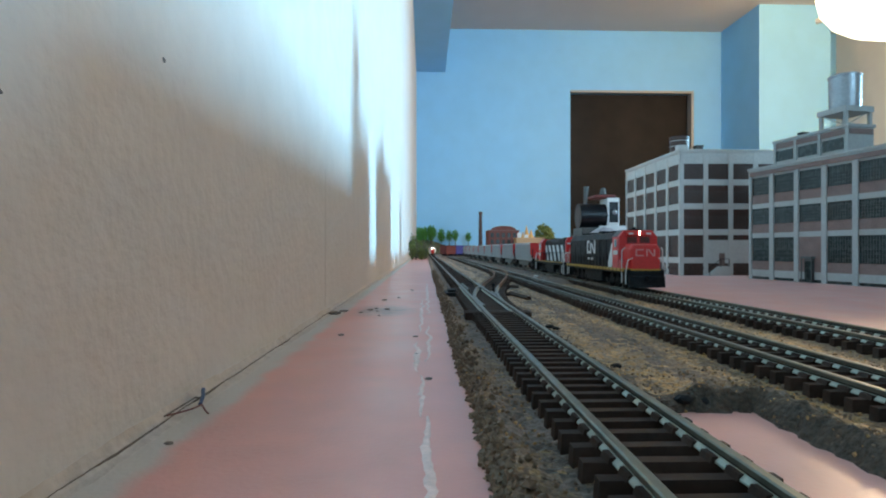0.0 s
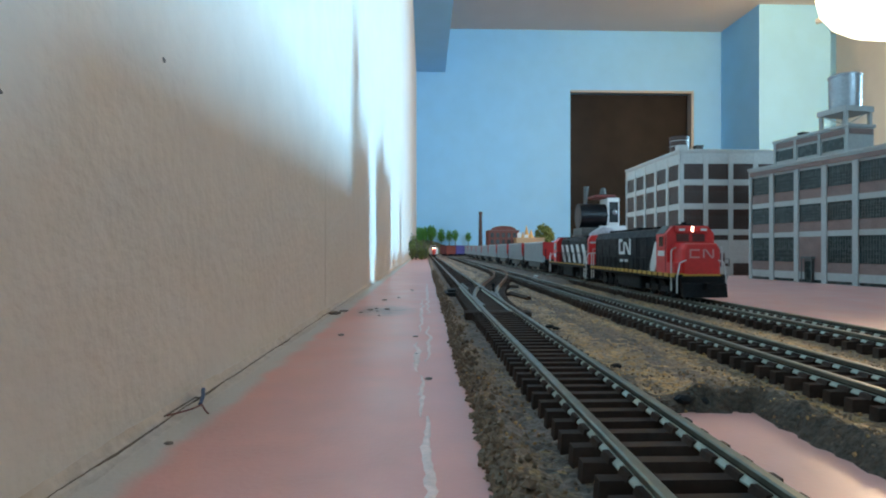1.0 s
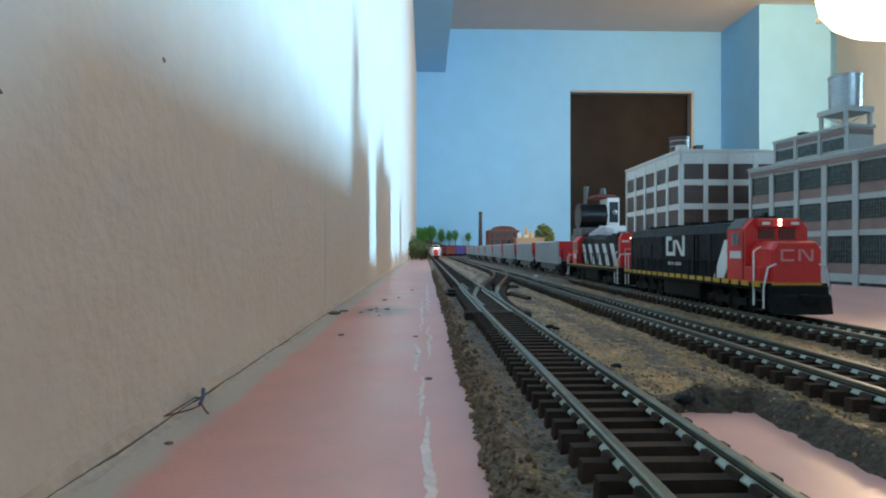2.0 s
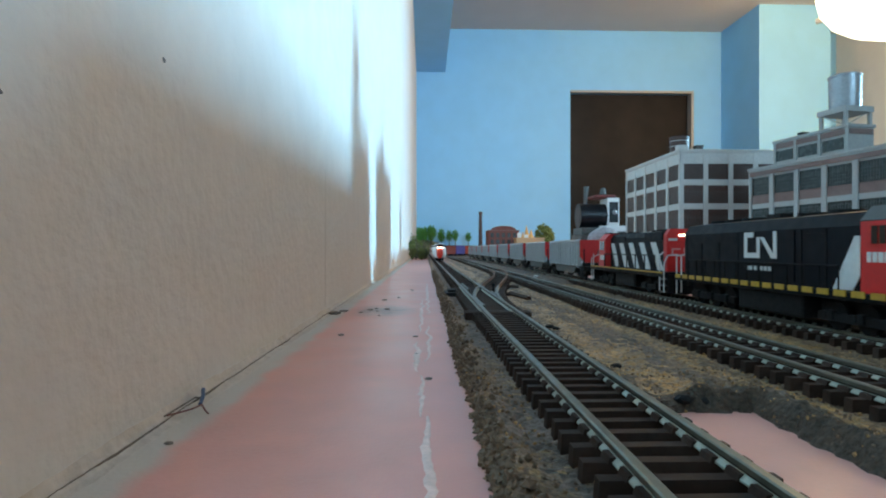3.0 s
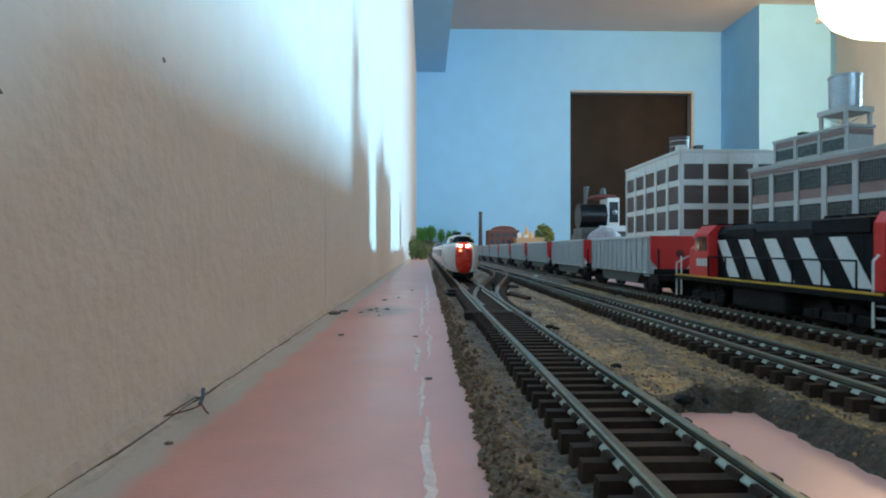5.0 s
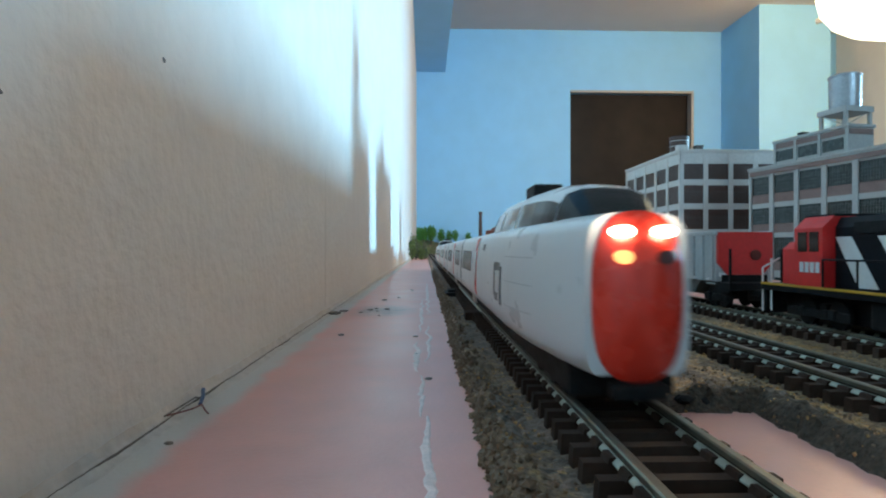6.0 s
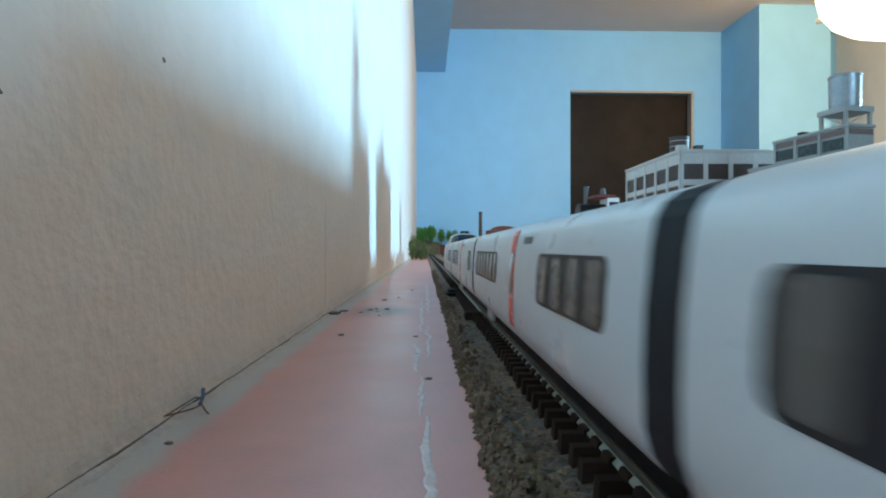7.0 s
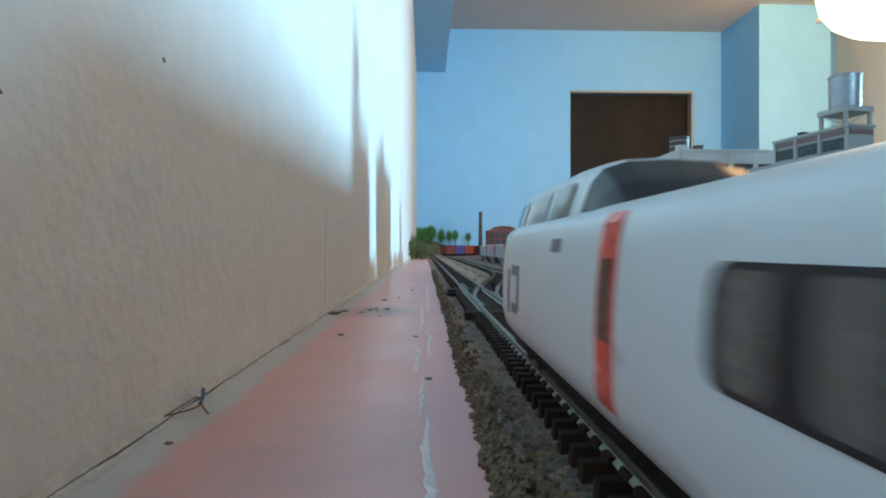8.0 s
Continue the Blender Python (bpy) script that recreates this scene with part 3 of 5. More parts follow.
en = part("entrance", boxes((-4.5, 0.9, -101, -86, 27, 29.5), (-4.0, -3.0, -101, -99.8, 0, 27), (-4.0, -3.0, -87.2, -86, 0, 27), (0.1, 0.9, -100, -87, 0, 27)), M_MUNTIN, wh2, "dark metal entrance canopy", bevel=0.2)
part("entrance_door", boxes((-0.5, 0.05, -93.2, -88, 1, 24)), M_PANE, en)
part("entrance_door", boxes((-0.5, 0.05, -99, -93.8, 1, 24)), M_PANE, en)
ph = part("penthouse", boxes((32.2, 66, -113, -7, 137.5, 176)), M_CONCRETE, wh2)
for k in range(3):
    y0 = -113 + 6 + k * 35
    p = part("penthouse_window", boxes((31.6, 32.3, y0, y0 + 27, 150, 163)), M_PANE, ph)
part("penthouse_band", boxes((31.2, 32.1, -112, -8, 166, 172), (33, 65, -113.9, -113.1, 166, 172)), M_BRICKP, ph, "brick band")
part("penthouse_cap", boxes((30.4, 67.5, -114.6, -5.6, 173.5, 177)), M_CONCRETE, ph, bevel=0.4)
for y in (-112, -76, -41, -9):
    part("pilaster", boxes((30.8, 32.1, y - 1.8, y + 1.8, 137.5, 173.4)), M_CONCRETE, ph)
part("roof_fan", boxes((44, 51, -40, -33, 177.1, 181), (43, 52, -41, -32, 181, 183)), M_DARK, wh2, "small black roof fan", bevel=0.3)
tw = part("tower_stand", boxes((30, 68, -112, -74, 195.8, 202)), M_CONCRETE, wh2, "grey steel tower platform")
for x in (33, 65):
    for y in (-109, -77):
        part("leg", boxes((x - 1.7, x + 1.7, y - 1.7, y + 1.7, 179, 195.8)), M_CONCRETE, tw)
bm = bmesh.new()
for a, b in (((33, -109, 198), (65, -109, 198)), ((33, -109, 198), (33, -77, 198)), ((33, -109, 180), (33, -77, 197)), ((33, -109, 180), (65, -109, 197))):
    cyl(bm, a, b, 0.6, n=6)
part("brace", bm, M_CONCRETE, tw)
bm = bmesh.new()
loft(bm, [[(49 + r * math.cos(k * math.tau / 36), -93 + r * math.sin(k * math.tau / 36), z) for k in range(36)] for r, z in ((15.4, 202), (15.6, 204), (15.8, 238), (16.6, 238.3), (16.6, 240), (15.4, 241), (2, 244))])
tank = part("water_tank", bm, M_TANK, wh2, "galvanised metal water tank", smooth=True)
for z in (207, 213, 219, 225, 231):
    bm = bmesh.new()
    cyl(bm, (49, -93, z), (49, -93, z + 0.7), 16.1, n=36)
    part("hoop", bm, M_TANK, tank, smooth=True)
tw.location.z -= 4 * U
tank.location.z -= 4 * U
bm = bmesh.new()
for k in range(14):
    box(bm, 64.2, 66.4, -98.5, -94.5, 204 + k * 2.6, 204.7 + k * 2.6)
box(bm, 64.6, 65.8, -99, -98.4, 202, 240)
box(bm, 64.6, 65.8, -94.6, -94, 202, 240)
part("ladder", bm, M_WHITE, tank, "bright metal ladder")

# ---- far scenery ----
def clump_bm(n, c, rx, ry, rz, lo, hi, skew=0.0):
    """Many small leaf clumps in an uneven crown."""
    bm = bmesh.new()
    for _ in range(n):
        d = Vector((random.gauss(0, 1), random.gauss(0, 1), random.gauss(0, 1))).normalized() * random.random() ** 0.45
        k = 1 + 0.3 * noise.noise(d * 2.5 + Vector(c))
        p = Vector(c) + Vector((d.x * rx * k, d.y * ry * k, d.z * rz * k + skew * d.x))
        r = random.uniform(lo, hi)
        q = Euler((random.uniform(0, 6), random.uniform(0, 6), 0)).to_matrix()
        v = [bm.verts.new(p + q @ Vector(e) * r) for e in ((1, 0, 0), (-0.8, 0.3, 0), (0, 1, 0.2), (0, -0.9, 0), (0, 0.2, 0.7), (0.2, 0, -0.7))]
        for a, b, e in ((0, 2, 4), (2, 1, 4), (1, 3, 4), (3, 0, 4), (2, 0, 5), (1, 2, 5), (3, 1, 5), (0, 3, 5)):
            bm.faces.new((v[a], v[b], v[e]))
    return bm


def tree(x, y, base, top, r, leaf, label):
    t = thing("tree", label, "model tree", m=at(x, y, base))
    h = top - base
    bm = bmesh.new()
    cyl(bm, (0, 0, -4), (0.5, 0, h * 0.55), h * 0.028, h * 0.016, n=8)
    for k in range(6):
        a = k * 1.05
        cyl(bm, (0.3, 0, h * (0.32 + 0.04 * k)), (r * 0.6 * math.cos(a), r * 0.6 * math.sin(a), h * (0.5 + 0.06 * k)), h * 0.011, h * 0.005, n=6)
    part("trunk", bm, M_TRUNK, t)
    part("crown", clump_bm(260, (0, 0, h * 0.66), r, r, h * 0.34, r * 0.10, r * 0.26), leaf, t)
    return t


for px, yt, yb, r in ((750, 402, 436, 30), (763, 399, 434, 34), (781, 405, 434, 26), (795, 407, 432, 22), (806, 407, 432, 22), (829, 411, 432, 20), (742, 400, 440, 26)):
    d = 3.80 + 0.03 * random.random()
    tree((px - 752) * d, d * 1000, 38 + (441 - yb) * d - 18, 38 + (441 - yt) * d, r, M_LEAF, "bright green model tree on the far hill")
tree((965 - 752) * 2.75, 2750, 0, 38 + 43 * 2.75, 46, M_LEAF2, "olive green model tree behind the freight cars")

bm = bmesh.new()
hx = [-57 + i * 14 for i in range(58)]
hy = [3790, 3800, 3815, 3835, 3860, 3885, 3904]
grid = []
for j, y in enumerate(hy):
    row = []
    for x in hx:
        crest = 108 * math.exp(-((x + 40) / 240.0) ** 2) + 26 * math.exp(-((x - 330) / 140.0) ** 2) + 5 * noise.noise((x * 0.03, y * 0.03, 0)) + 3 * noise.noise((x * 0.1, y * 0.1, 0))
        row.append(bm.verts.new((x, y, -1 + max(0.0, crest) * (0.0, 0.35, 0.65, 0.88, 0.98, 1.0, 1.0)[j])))
    grid.append(row)
for a, b in zip(grid, grid[1:]):
    for i in range(len(hx) - 1):
        bm.faces.new((a[i], a[i + 1], b[i + 1], b[i]))
setting("hill", bm, M_HILL, "low turf-covered scenery hill against the wall", "hill", unit=U)
for k, (x, y, top, r) in enumerate(((-44, 1960, 74, 16), (-30, 2020, 62, 18), (-12, 2010, 46, 14), (-45, 2130, 92, 18), (-22, 2160, 72, 20), (-2, 2120, 54, 14), (-40, 2330, 96, 20), (-12, 2360, 76, 22), (4, 2250, 50, 12))):
    sh = thing("shrub", "brownish green lichen shrub beside the wall", "model shrub", "shrubs by the wall", m=at(x, y, 0))
    bm = bmesh.new()
    for a in range(5):
        cyl(bm, (0, 0, -1), (r * 0.4 * math.cos(a * 1.26), r * 0.4 * math.sin(a * 1.26), top * 0.6), 1.2, 0.5, n=6)
    part("stem", bm, M_TRUNK, sh)
    part("foliage", clump_bm(230, (0, 0, top * 0.5), r * 0.9, r, top * 0.5, 1.6, 4.2), M_HILL if k % 2 else M_LEAF2, sh)

st = thing("smokestack", "tall dark brick model factory chimney", "smokestack", m=at(266, 2700, 0))
bm = bmesh.new()
cyl(bm, (0, 0, -1), (0, 0, 205), 10.5, 7.2, n=20)
part("shaft", bm, M_CHIM, st, smooth=True)
bm = bmesh.new()
cyl(bm, (0, 0, 203), (0, 0, 216), 9.0, 8.6, n=20)
part("cap", bm, M_CHIM, st, smooth=True)
part("base", boxes((-15, 15, -15, 15, -1, 18)), M_CHIM, st, bevel=1)

rb = thing("brick_factory", "red brick model factory with an arched parapet", "model building", m=at(305, 2720, 0))
part("wall", boxes((0, 150, 0, 110, -1, 128)), M_BRICK, rb)
bm = bmesh.new()
pts = [(75 + 62 * math.cos(a), 128 + 22 * math.sin(a)) for a in [math.pi * i / 14 for i in range(15)]]
loft(bm, [[(x, -1.5, z) for x, z in pts], [(x, 4, z) for x, z in pts]])
part("arched_parapet", bm, M_BRICK, rb)
part("coping", boxes((-2, 152, -2.5, 2, 126, 130)), M_BRICKP, rb)
for i in range(5):
    for k in range(2):
        w = part("window", boxes((12 + i * 27, 28 + i * 27, -1.0, 0.5, 62 + 32 * k, 84 + 32 * k)), M_PANE, rb)
tb = thing("tan_building", "small tan model building with a flat roof", "model building", m=at(416, 2560, 0))
part("wall", boxes((0, 128, 0, 70, -1, 84)), M_TAN, tb)
part("roof", boxes((-3, 131, -3, 73, 84.2, 90)), M_TAN, tb, bevel=0.5)
part("chimney", boxes((8, 24, 10, 22, 90, 112)), M_WHITE_WALL, tb)
part("skylight", boxes((40, 56, 8, 26, 90, 104)), M_WHITE_WALL, tb)
for i in range(4):
    part("window", boxes((12 + 29 * i, 30 + 29 * i, -0.8, 0.4, 46, 66)), M_PANE, tb)
for x, h, r in ((488, 150, 17), (510, 132, 15), (470, 120, 12)):
    tn = thing("canvas_tent", "pointed pale orange model tent roof", "model tent", m=at(x, 2700, 0))
    bm = bmesh.new()
    cyl(bm, (0, 0, 86), (0, 0, h), r, 0.8, n=10)
    part("canopy", bm, M_TENT, tn)
    bm = bmesh.new()
    cyl(bm, (0, 0, -1), (0, 0, 86), r * 0.9, r * 0.9, n=10)
    part("wall", bm, M_TAN, tn)

# a row of parked boxcars on a curved siding
for i, m in enumerate((M_REDBOX, M_BLUEBOX, M_ORANGEBOX, M_REDBOX, M_REDBOX)):
    nm = ("dark red", "deep blue", "orange red", "brown", "brown")[i]
    pc = thing("parked_boxcar", nm + " model boxcar parked on the far siding", "boxcar", "parked boxcars", m=at(78 + 48 * i, 2400 + 100 * i, RAIL, -25.6))
    part("body", boxes((-15, 15, 0, 104, 8, 44)), m, pc, bevel=0.5)
    part("roof", boxes((-15.5, 15.5, -0.5, 104.5, 44.2, 46)), M_DARK if i != 1 else m, pc, bevel=0.4)
    part("side_door", boxes((-16, -15.05, 40, 64, 9, 42)), m, pc)
    for y in (10, 76):
        part("truck", boxes((-11, 11, y, y + 18, 0, 8)), M_DARK, pc)

# a large black and red display locomotive on its own stand
dl = thing("display_locomotive", "large shiny black display locomotive with red roof and white front", "display model", m=at(411, 1330, -4, 0))
part("stand", boxes((-48, 60, -30, 60, 3, 76)), M_ROOF, dl, "dark grey stand block", bevel=1.5)
part("deck", boxes((-46, 58, -27, 50, 76.2, 92)), M_MUNTIN, dl, "grey footplate", bevel=1.5)
bm = bmesh.new()
loft(bm, [[(x, 8 + 30 * math.cos(k * math.tau / 28), 120 + 30 * math.sin(k * math.tau / 28)) for k in range(28)] for x in (-46, 20)])
part("boiler", bm, M_GLOSSBLACK, dl, "glossy black cylindrical body", smooth=True)
part("cab", boxes((16, 44, -22, 38, 92, 162)), M_WHITE, dl, "white front frame", bevel=2)
part("cab_window", boxes((20, 41, -22.8, -21.9, 104, 152)), M_GLOSSBLACK, dl)
part("roof", boxes((-14, 36, -22, 38, 162.2, 169)), M_REDBOX, dl, "dark red roof", bevel=3)
bm = bmesh.new()
bmesh.ops.create_icosphere(bm, subdivisions=2, radius=6, matrix=Matrix.Translation((32, -25, 128)))
part("headlamp", bm, M_TANK, dl, "chrome headlamp", smooth=True)
part("buffer_beam", boxes((-6, 56, -31, -27.2, 83, 96)), M_WHITE, dl, "white front beam", bevel=1)
bm = bmesh.new()
bmesh.ops.create_icosphere(bm, subdivisions=4, radius=1)
for v in bm.verts:
    k = 1 + 0.22 * noise.noise(v.co * 2.2) + 0.1 * noise.noise(v.co * 6)
    v.co = Vector((v.co.x * 40, v.co.y * 15 - 36, max(0, v.co.z) * 30 + 62)) * 1.0 + Vector((k * 4, 0, k * 12 - 12))
part("ground_mound", bm, M_PLASTER, dl, "lumpy grey plaster mound", smooth=True)
bm = bmesh.new()
cyl(bm, (-30, 0, 148), (-28, 0, 190), 4, 6, n=14)
part("funnel", bm, M_MUNTIN, dl)
bm = bmesh.new()
cyl(bm, (12, 0, 172), (12, 0, 186), 8, 5, n=14)
part("bell", bm, M_MUNTIN, dl)


# ---- debris on the foam ----
def strand(name, pts, r, m, label, cat):
    bm = bmesh.new()
    pts = [Vector(p) for p in pts]
    for p, q in zip(pts, pts[1:]):
        cyl(bm, p, q, r, n=8)
    return tagged(part(name, bm, m), label, cat)


strand("wire_scrap", [(-52.6, 134, 1.6), (-53.4, 138, 2.6), (-54.6, 141, 3.4), (-55.6, 144, 2.6)], 0.48, M_WIREB, "short bent blue wire scrap lying on the caulk", "wire")
strand("wire_scrap", [(-56.6, 126, 1.4), (-54.8, 129, 1.3), (-53.0, 131, 1.5), (-52.2, 134, 1.6), (-50.6, 132, 0.7), (-49.4, 130.5, 0.5)], 0.2, M_WIRER, "thin reddish wire scrap lying on the caulk", "wire")
strand("wire_scrap", [(-57.2, 126, 1.2), (-56.0, 131, 1.9), (-54.4, 136, 2.8), (-53.4, 137, 2.2)], 0.2, M_DEBRIS, "thin brown wire scrap beside the wall", "wire")
# blemishes of the wall: a nail hole with torn paint, and a taped joint
for y, z, r in ((127.5, 80.0, 0.6), (79, 59.5, 0.4)):
    bm = bmesh.new()
    bmesh.ops.create_icosphere(bm, subdivisions=2, radius=r)
    for v in bm.verts:
        v.co = Vector((v.co.x * 0.35, v.co.y * 1.1, v.co.z)) * random.uniform(0.75, 1.2)
    o = tagged(part("nail_head", bm, M_GREYMARK), "small dark nail head in the pale wall", "nail", "nails in the wall")
    o.matrix_world = at(-57.95, y, z)
setting("trim", boxes((-58.0, -57.9, 331, 332.4, 4, 84)), M_WHITE_WALL, "thin raised joint strip on the pale wall", "trim", unit=U)
for x, y, r in ((-52, 330, 3.2), (-49, 345, 2.4), (-37, 250, 1.3), (-38, 338, 1.2), (-34, 352, 1.7), (-29, 345, 1.0), (-4, 245, 0.9), (-24, 356, 1.5), (1, 165, 1.0), (-58 + 8, 112, 0.8), (-30, 420, 1.6), (-20, 440, 1.2), (-12, 520, 1.4), (-26, 322, 0.9), (-31, 361, 1.1), (-3, 205, 0.6)):
    bm = bmesh.new()
    bmesh.ops.create_icosphere(bm, subdivisions=1, radius=r)
    for v in bm.verts:
        v.co = Vector((v.co.x * 1.4, v.co.y * 1.2, v.co.z * 0.35)) * random.uniform(0.7, 1.2)
    o = tagged(part("crumb", bm, M_DEBRIS), "dusty brown crumb lying on the pink foam", "debris", "crumbs on the foam")
    o.matrix_world = at(x, y, r * 0.2, random.uniform(0, 180))
for k, (x0, y0, y1, w) in enumerate(((0.5, 60, 130, 1.1), (-1.0, 128, 170, 0.8), (-3, 175, 230, 1.3), (1.5, 190, 280, 0.9), (-2, 260, 420, 1.2), (2, 330, 640, 1.4))):
    bm = bmesh.new()
    rows, y = [], y0
    while y <= y1:
        u = (y - y0) / (y1 - y0)
        ww = w * (0.25 + math.sin(math.pi * min(1, max(0, u))) * (0.6 + 0.7 * abs(noise.noise((y * 0.2, k, 0)))))
        c = x0 + 2.0 * noise.noise((y * 0.06, k * 3.0, 0)) + 0.8 * noise.noise((y * 0.3, k, 2))
        rows.append([(c - ww, y, -0.05), (c - ww * 0.5, y, 0.16), (c + ww * 0.5, y, 0.16), (c + ww, y, -0.05)])
        y += 2.2
    loft(bm, rows)
    tagged(part("glue_streak", bm, M_GLUE), "dried pale glue streak on the pink foam", "glue streak", "glue streaks")


# ---- trains: local y runs back from the front, z from the rail top ----
def wheels(c, ys, r=5.3):
    for y in ys:
        bm = bmesh.new()
        for s in (-1, 1):
            cyl(bm, (s * 7.2, y, r), (s * 9.2, y, r), r, n=20)
        cyl(bm, (-7.2, y, r), (7.2, y, r), 1.0, n=8)
        part("wheelset", bm, M_DARK, c)


def truck(c, y0, y1, axles, side=11.5):
    t = part("truck", boxes((-side, -side + 1.6, y0, y1, 3.2, 6.6), (side - 1.6, side, y0, y1, 3.2, 6.6), (-9, 9, (y0 + y1) / 2 - 2, (y0 + y1) / 2 + 2, 5, 9)), M_DARK, c, bevel=0.4)
    for k in range(axles):
        y = y0 + (y1 - y0) * (k + 0.5) / axles
        for s in (-1, 1):
            part("journal", boxes((s * side - 0.9, s * side + 0.9, y - 1.6, y + 1.6, 3.6, 7.4)), M_DARK, t, bevel=0.4)
            part("spring", boxes((s * side - 0.6, s * side + 0.6, y + 2.2, y + 4.6, 4.2, 7.0)), M_DARK, t)
    wheels(c, [y0 + (y1 - y0) * (k + 0.5) / axles for k in range(axles)])


def rods(name, segs, r, m, c, label=""):
    bm = bmesh.new()
    for a, b in segs:
        cyl(bm, a, b, r, n=6)
    return part(name, bm, m, c, label)


def mark(c, x, y0, y1, z0, z1, kind, m, side=-1):
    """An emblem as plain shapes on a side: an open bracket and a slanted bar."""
    w = (y1 - y0) * 0.095
    t = 0.35 * side
    xa, xb = min(x, x + t), max(x, x + t)
    mid = (y0 + y1) / 2
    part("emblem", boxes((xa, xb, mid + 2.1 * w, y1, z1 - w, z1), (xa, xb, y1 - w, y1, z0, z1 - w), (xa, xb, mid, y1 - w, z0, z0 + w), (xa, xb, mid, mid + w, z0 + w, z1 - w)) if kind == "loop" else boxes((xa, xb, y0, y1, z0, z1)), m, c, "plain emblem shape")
    bm = bmesh.new()
    ring = [(y0, z0), (y0 + w, z0), (y0 + w, z1), (y0, z1)]
    loft(bm, [[(xa, y, z) for y, z in ring], [(xb, y, z) for y, z in ring]])
    q = [(mid - w * 1.2, z1 - w), (mid - w * 0.1, z1 - w), (y0 + w * 1.6, z0), (y0 + w * 0.4, z0)]
    loft(bm, [[(xa, y, z) for y, z in q], [(xb, y, z) for y, z in q]])
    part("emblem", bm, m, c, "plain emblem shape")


def bars(c, name, x, ys, z0, z1, m, wid):
    """Lettering as plain bars on the side."""
    part(name, boxes(*[(x - 0.3, x + 0.05, y, y + wid, z0, z1) for y in ys]), m, c)


def lead_loco():
    c = thing("freight_locomotive", "black and red six-axle model diesel locomotive with white handrails", "locomotive")
    part("frame", boxes((-15.5, 15.5, 5, 176, 12, 15)), M_BLACK, c, bevel=0.4)
    # added dark block, stands for the deep shade under the locomotive
    part("centre_sill", boxes((-5.5, 5.5, 8, 172, 2.2, 11.9)), M_DARK, c)
    part("fuel_tank", boxes((-13, 13, 66, 112, 2.5, 11.8)), M_DARK, c, bevel=1.2)
    part("sill_stripe", boxes(*[(-15.9, -15.5, 6 + k * 8.5, 6 + k * 8.5 + 5.8, 13.4, 15.6) for k in range(20)]), M_YELLOW, c, "yellow and black sill stripe")
    part("front_stripe", boxes((-11, 11, 4.2, 5.0, 14.2, 15.6), (-15.6, -11, 5.0, 9, 15.05, 15.7)), M_YELLOW, c)
    # long cowl body
    bm = bmesh.new()
    prof = [(-13.6, 15.1), (13.6, 15.1), (13.6, 38), (11, 42.8), (6, 43.6), (-6, 43.6), (-11, 42.8), (-13.6, 38)]
    loft(bm, [[(x, y, z) for x, z in prof] for y in (34.7, 166)])
    body = part("cowl_body", bm, M_BLACK, c, "black long hood")
    for y0, y1, z0, z1 in ((52, 63, 36, 41), (112, 160, 33, 40.5), (70, 108, 17, 40)):
        part("hood_panel", boxes((-14.0, -13.5, y0, y1, z0, min(z1, 37.8))), M_BLACK, body)
    for y in (52, 66, 111, 128, 146, 163):
        part("panel_seam", boxes((-13.9, -13.4, y, y + 0.8, 16, 37.8)), M_DARK, body)
    for y in (60, 78, 120, 135, 150):
        bm = bmesh.new()
        cyl(bm, (0, y, 43.5), (0, y, 45.0), 6, n=20)
        part("roof_fan", bm, M_DARK, body)
    part("exhaust", boxes((-3, 3, 96, 106, 43.5, 46)), M_DARK, body)
    # red cab with a chamfered roof and a wide nose
    bm = bmesh.new()
    prof = [(-14.6, 15.1), (14.6, 15.1), (14.6, 39.5), (10.5, 44.2), (-10.5, 44.2), (-14.6, 39.5)]
    loft(bm, [[(x, y, z) for x, z in prof] for y in (19, 34.6)])
    cab = part("cab", bm, M_RED, c, "red cab")
    bm = bmesh.new()
    loft(bm, [[(x, y, z) for x, z in ((-14.8, 39.6), (-14.4, 39.0), (14.4, 39.0), (14.8, 39.6), (10.6, 44.6), (-10.6, 44.6))] for y in (23.0, 34.7)])
    part("cab_roof", bm, M_MUNTIN, cab, "dark grey cab roof")
    part("antenna", boxes((-4, 4, 26, 30, 44.5, 45.6), (-1, 1, 27, 29, 45.6, 47)), M_DARK, cab)
    bm = bmesh.new()
    loft(bm, [[(x * k, y, 15.1 + (z - 15.1) * h) for x, z in ((-13, 15.1), (13, 15.1), (13, 30), (10.5, 33.5), (-10.5, 33.5), (-13, 30))] for y, k, h in ((18.9, 0.90, 1), (8, 0.88, 1), (5.4, 0.86, 0.985), (4.2, 0.80, 0.95))])
    nose = part("nose", bm, M_RED, c, "red wide nose")
    # dark red panes: the reflection in the glass is put into their colour
    for x0, x1 in ((-8.6, -1.2), (1.2, 8.6)):
        part("windshield", boxes((x0, x1, 18.4, 18.95, 34.6, 39.2)), M_REDGLASS, cab, "dark windshield with its reflection put into the red colour")
    part("brow", boxes((-10, 10, 16.6, 18.95, 39.8, 43.9)), M_RED, cab, bevel=0.9)
    for x in (-8.2, 5.2):
        part("number_board", boxes((x, x + 3.6, 16.2, 16.55, 41.0, 42.4)), M_WHITE, cab)
    for z in (41.2, 43.0):
        bm = bmesh.new()
        cyl(bm, (0, 15.9, z), (0, 16.7, z), 0.62, n=12)
        part("headlight", bm, M_LAMPON, cab, "lit headlight")
    w = part("cab_window", boxes((-14.75, -14.4, 23.4, 30.2, 31.2, 38.2)), M_RED, cab, "red window frame")
    for y0 in (23.9, 27.1):
        part("pane", boxes((-14.95, -14.5, y0, y0 + 2.6, 31.7, 37.7)), M_GLASS, w)
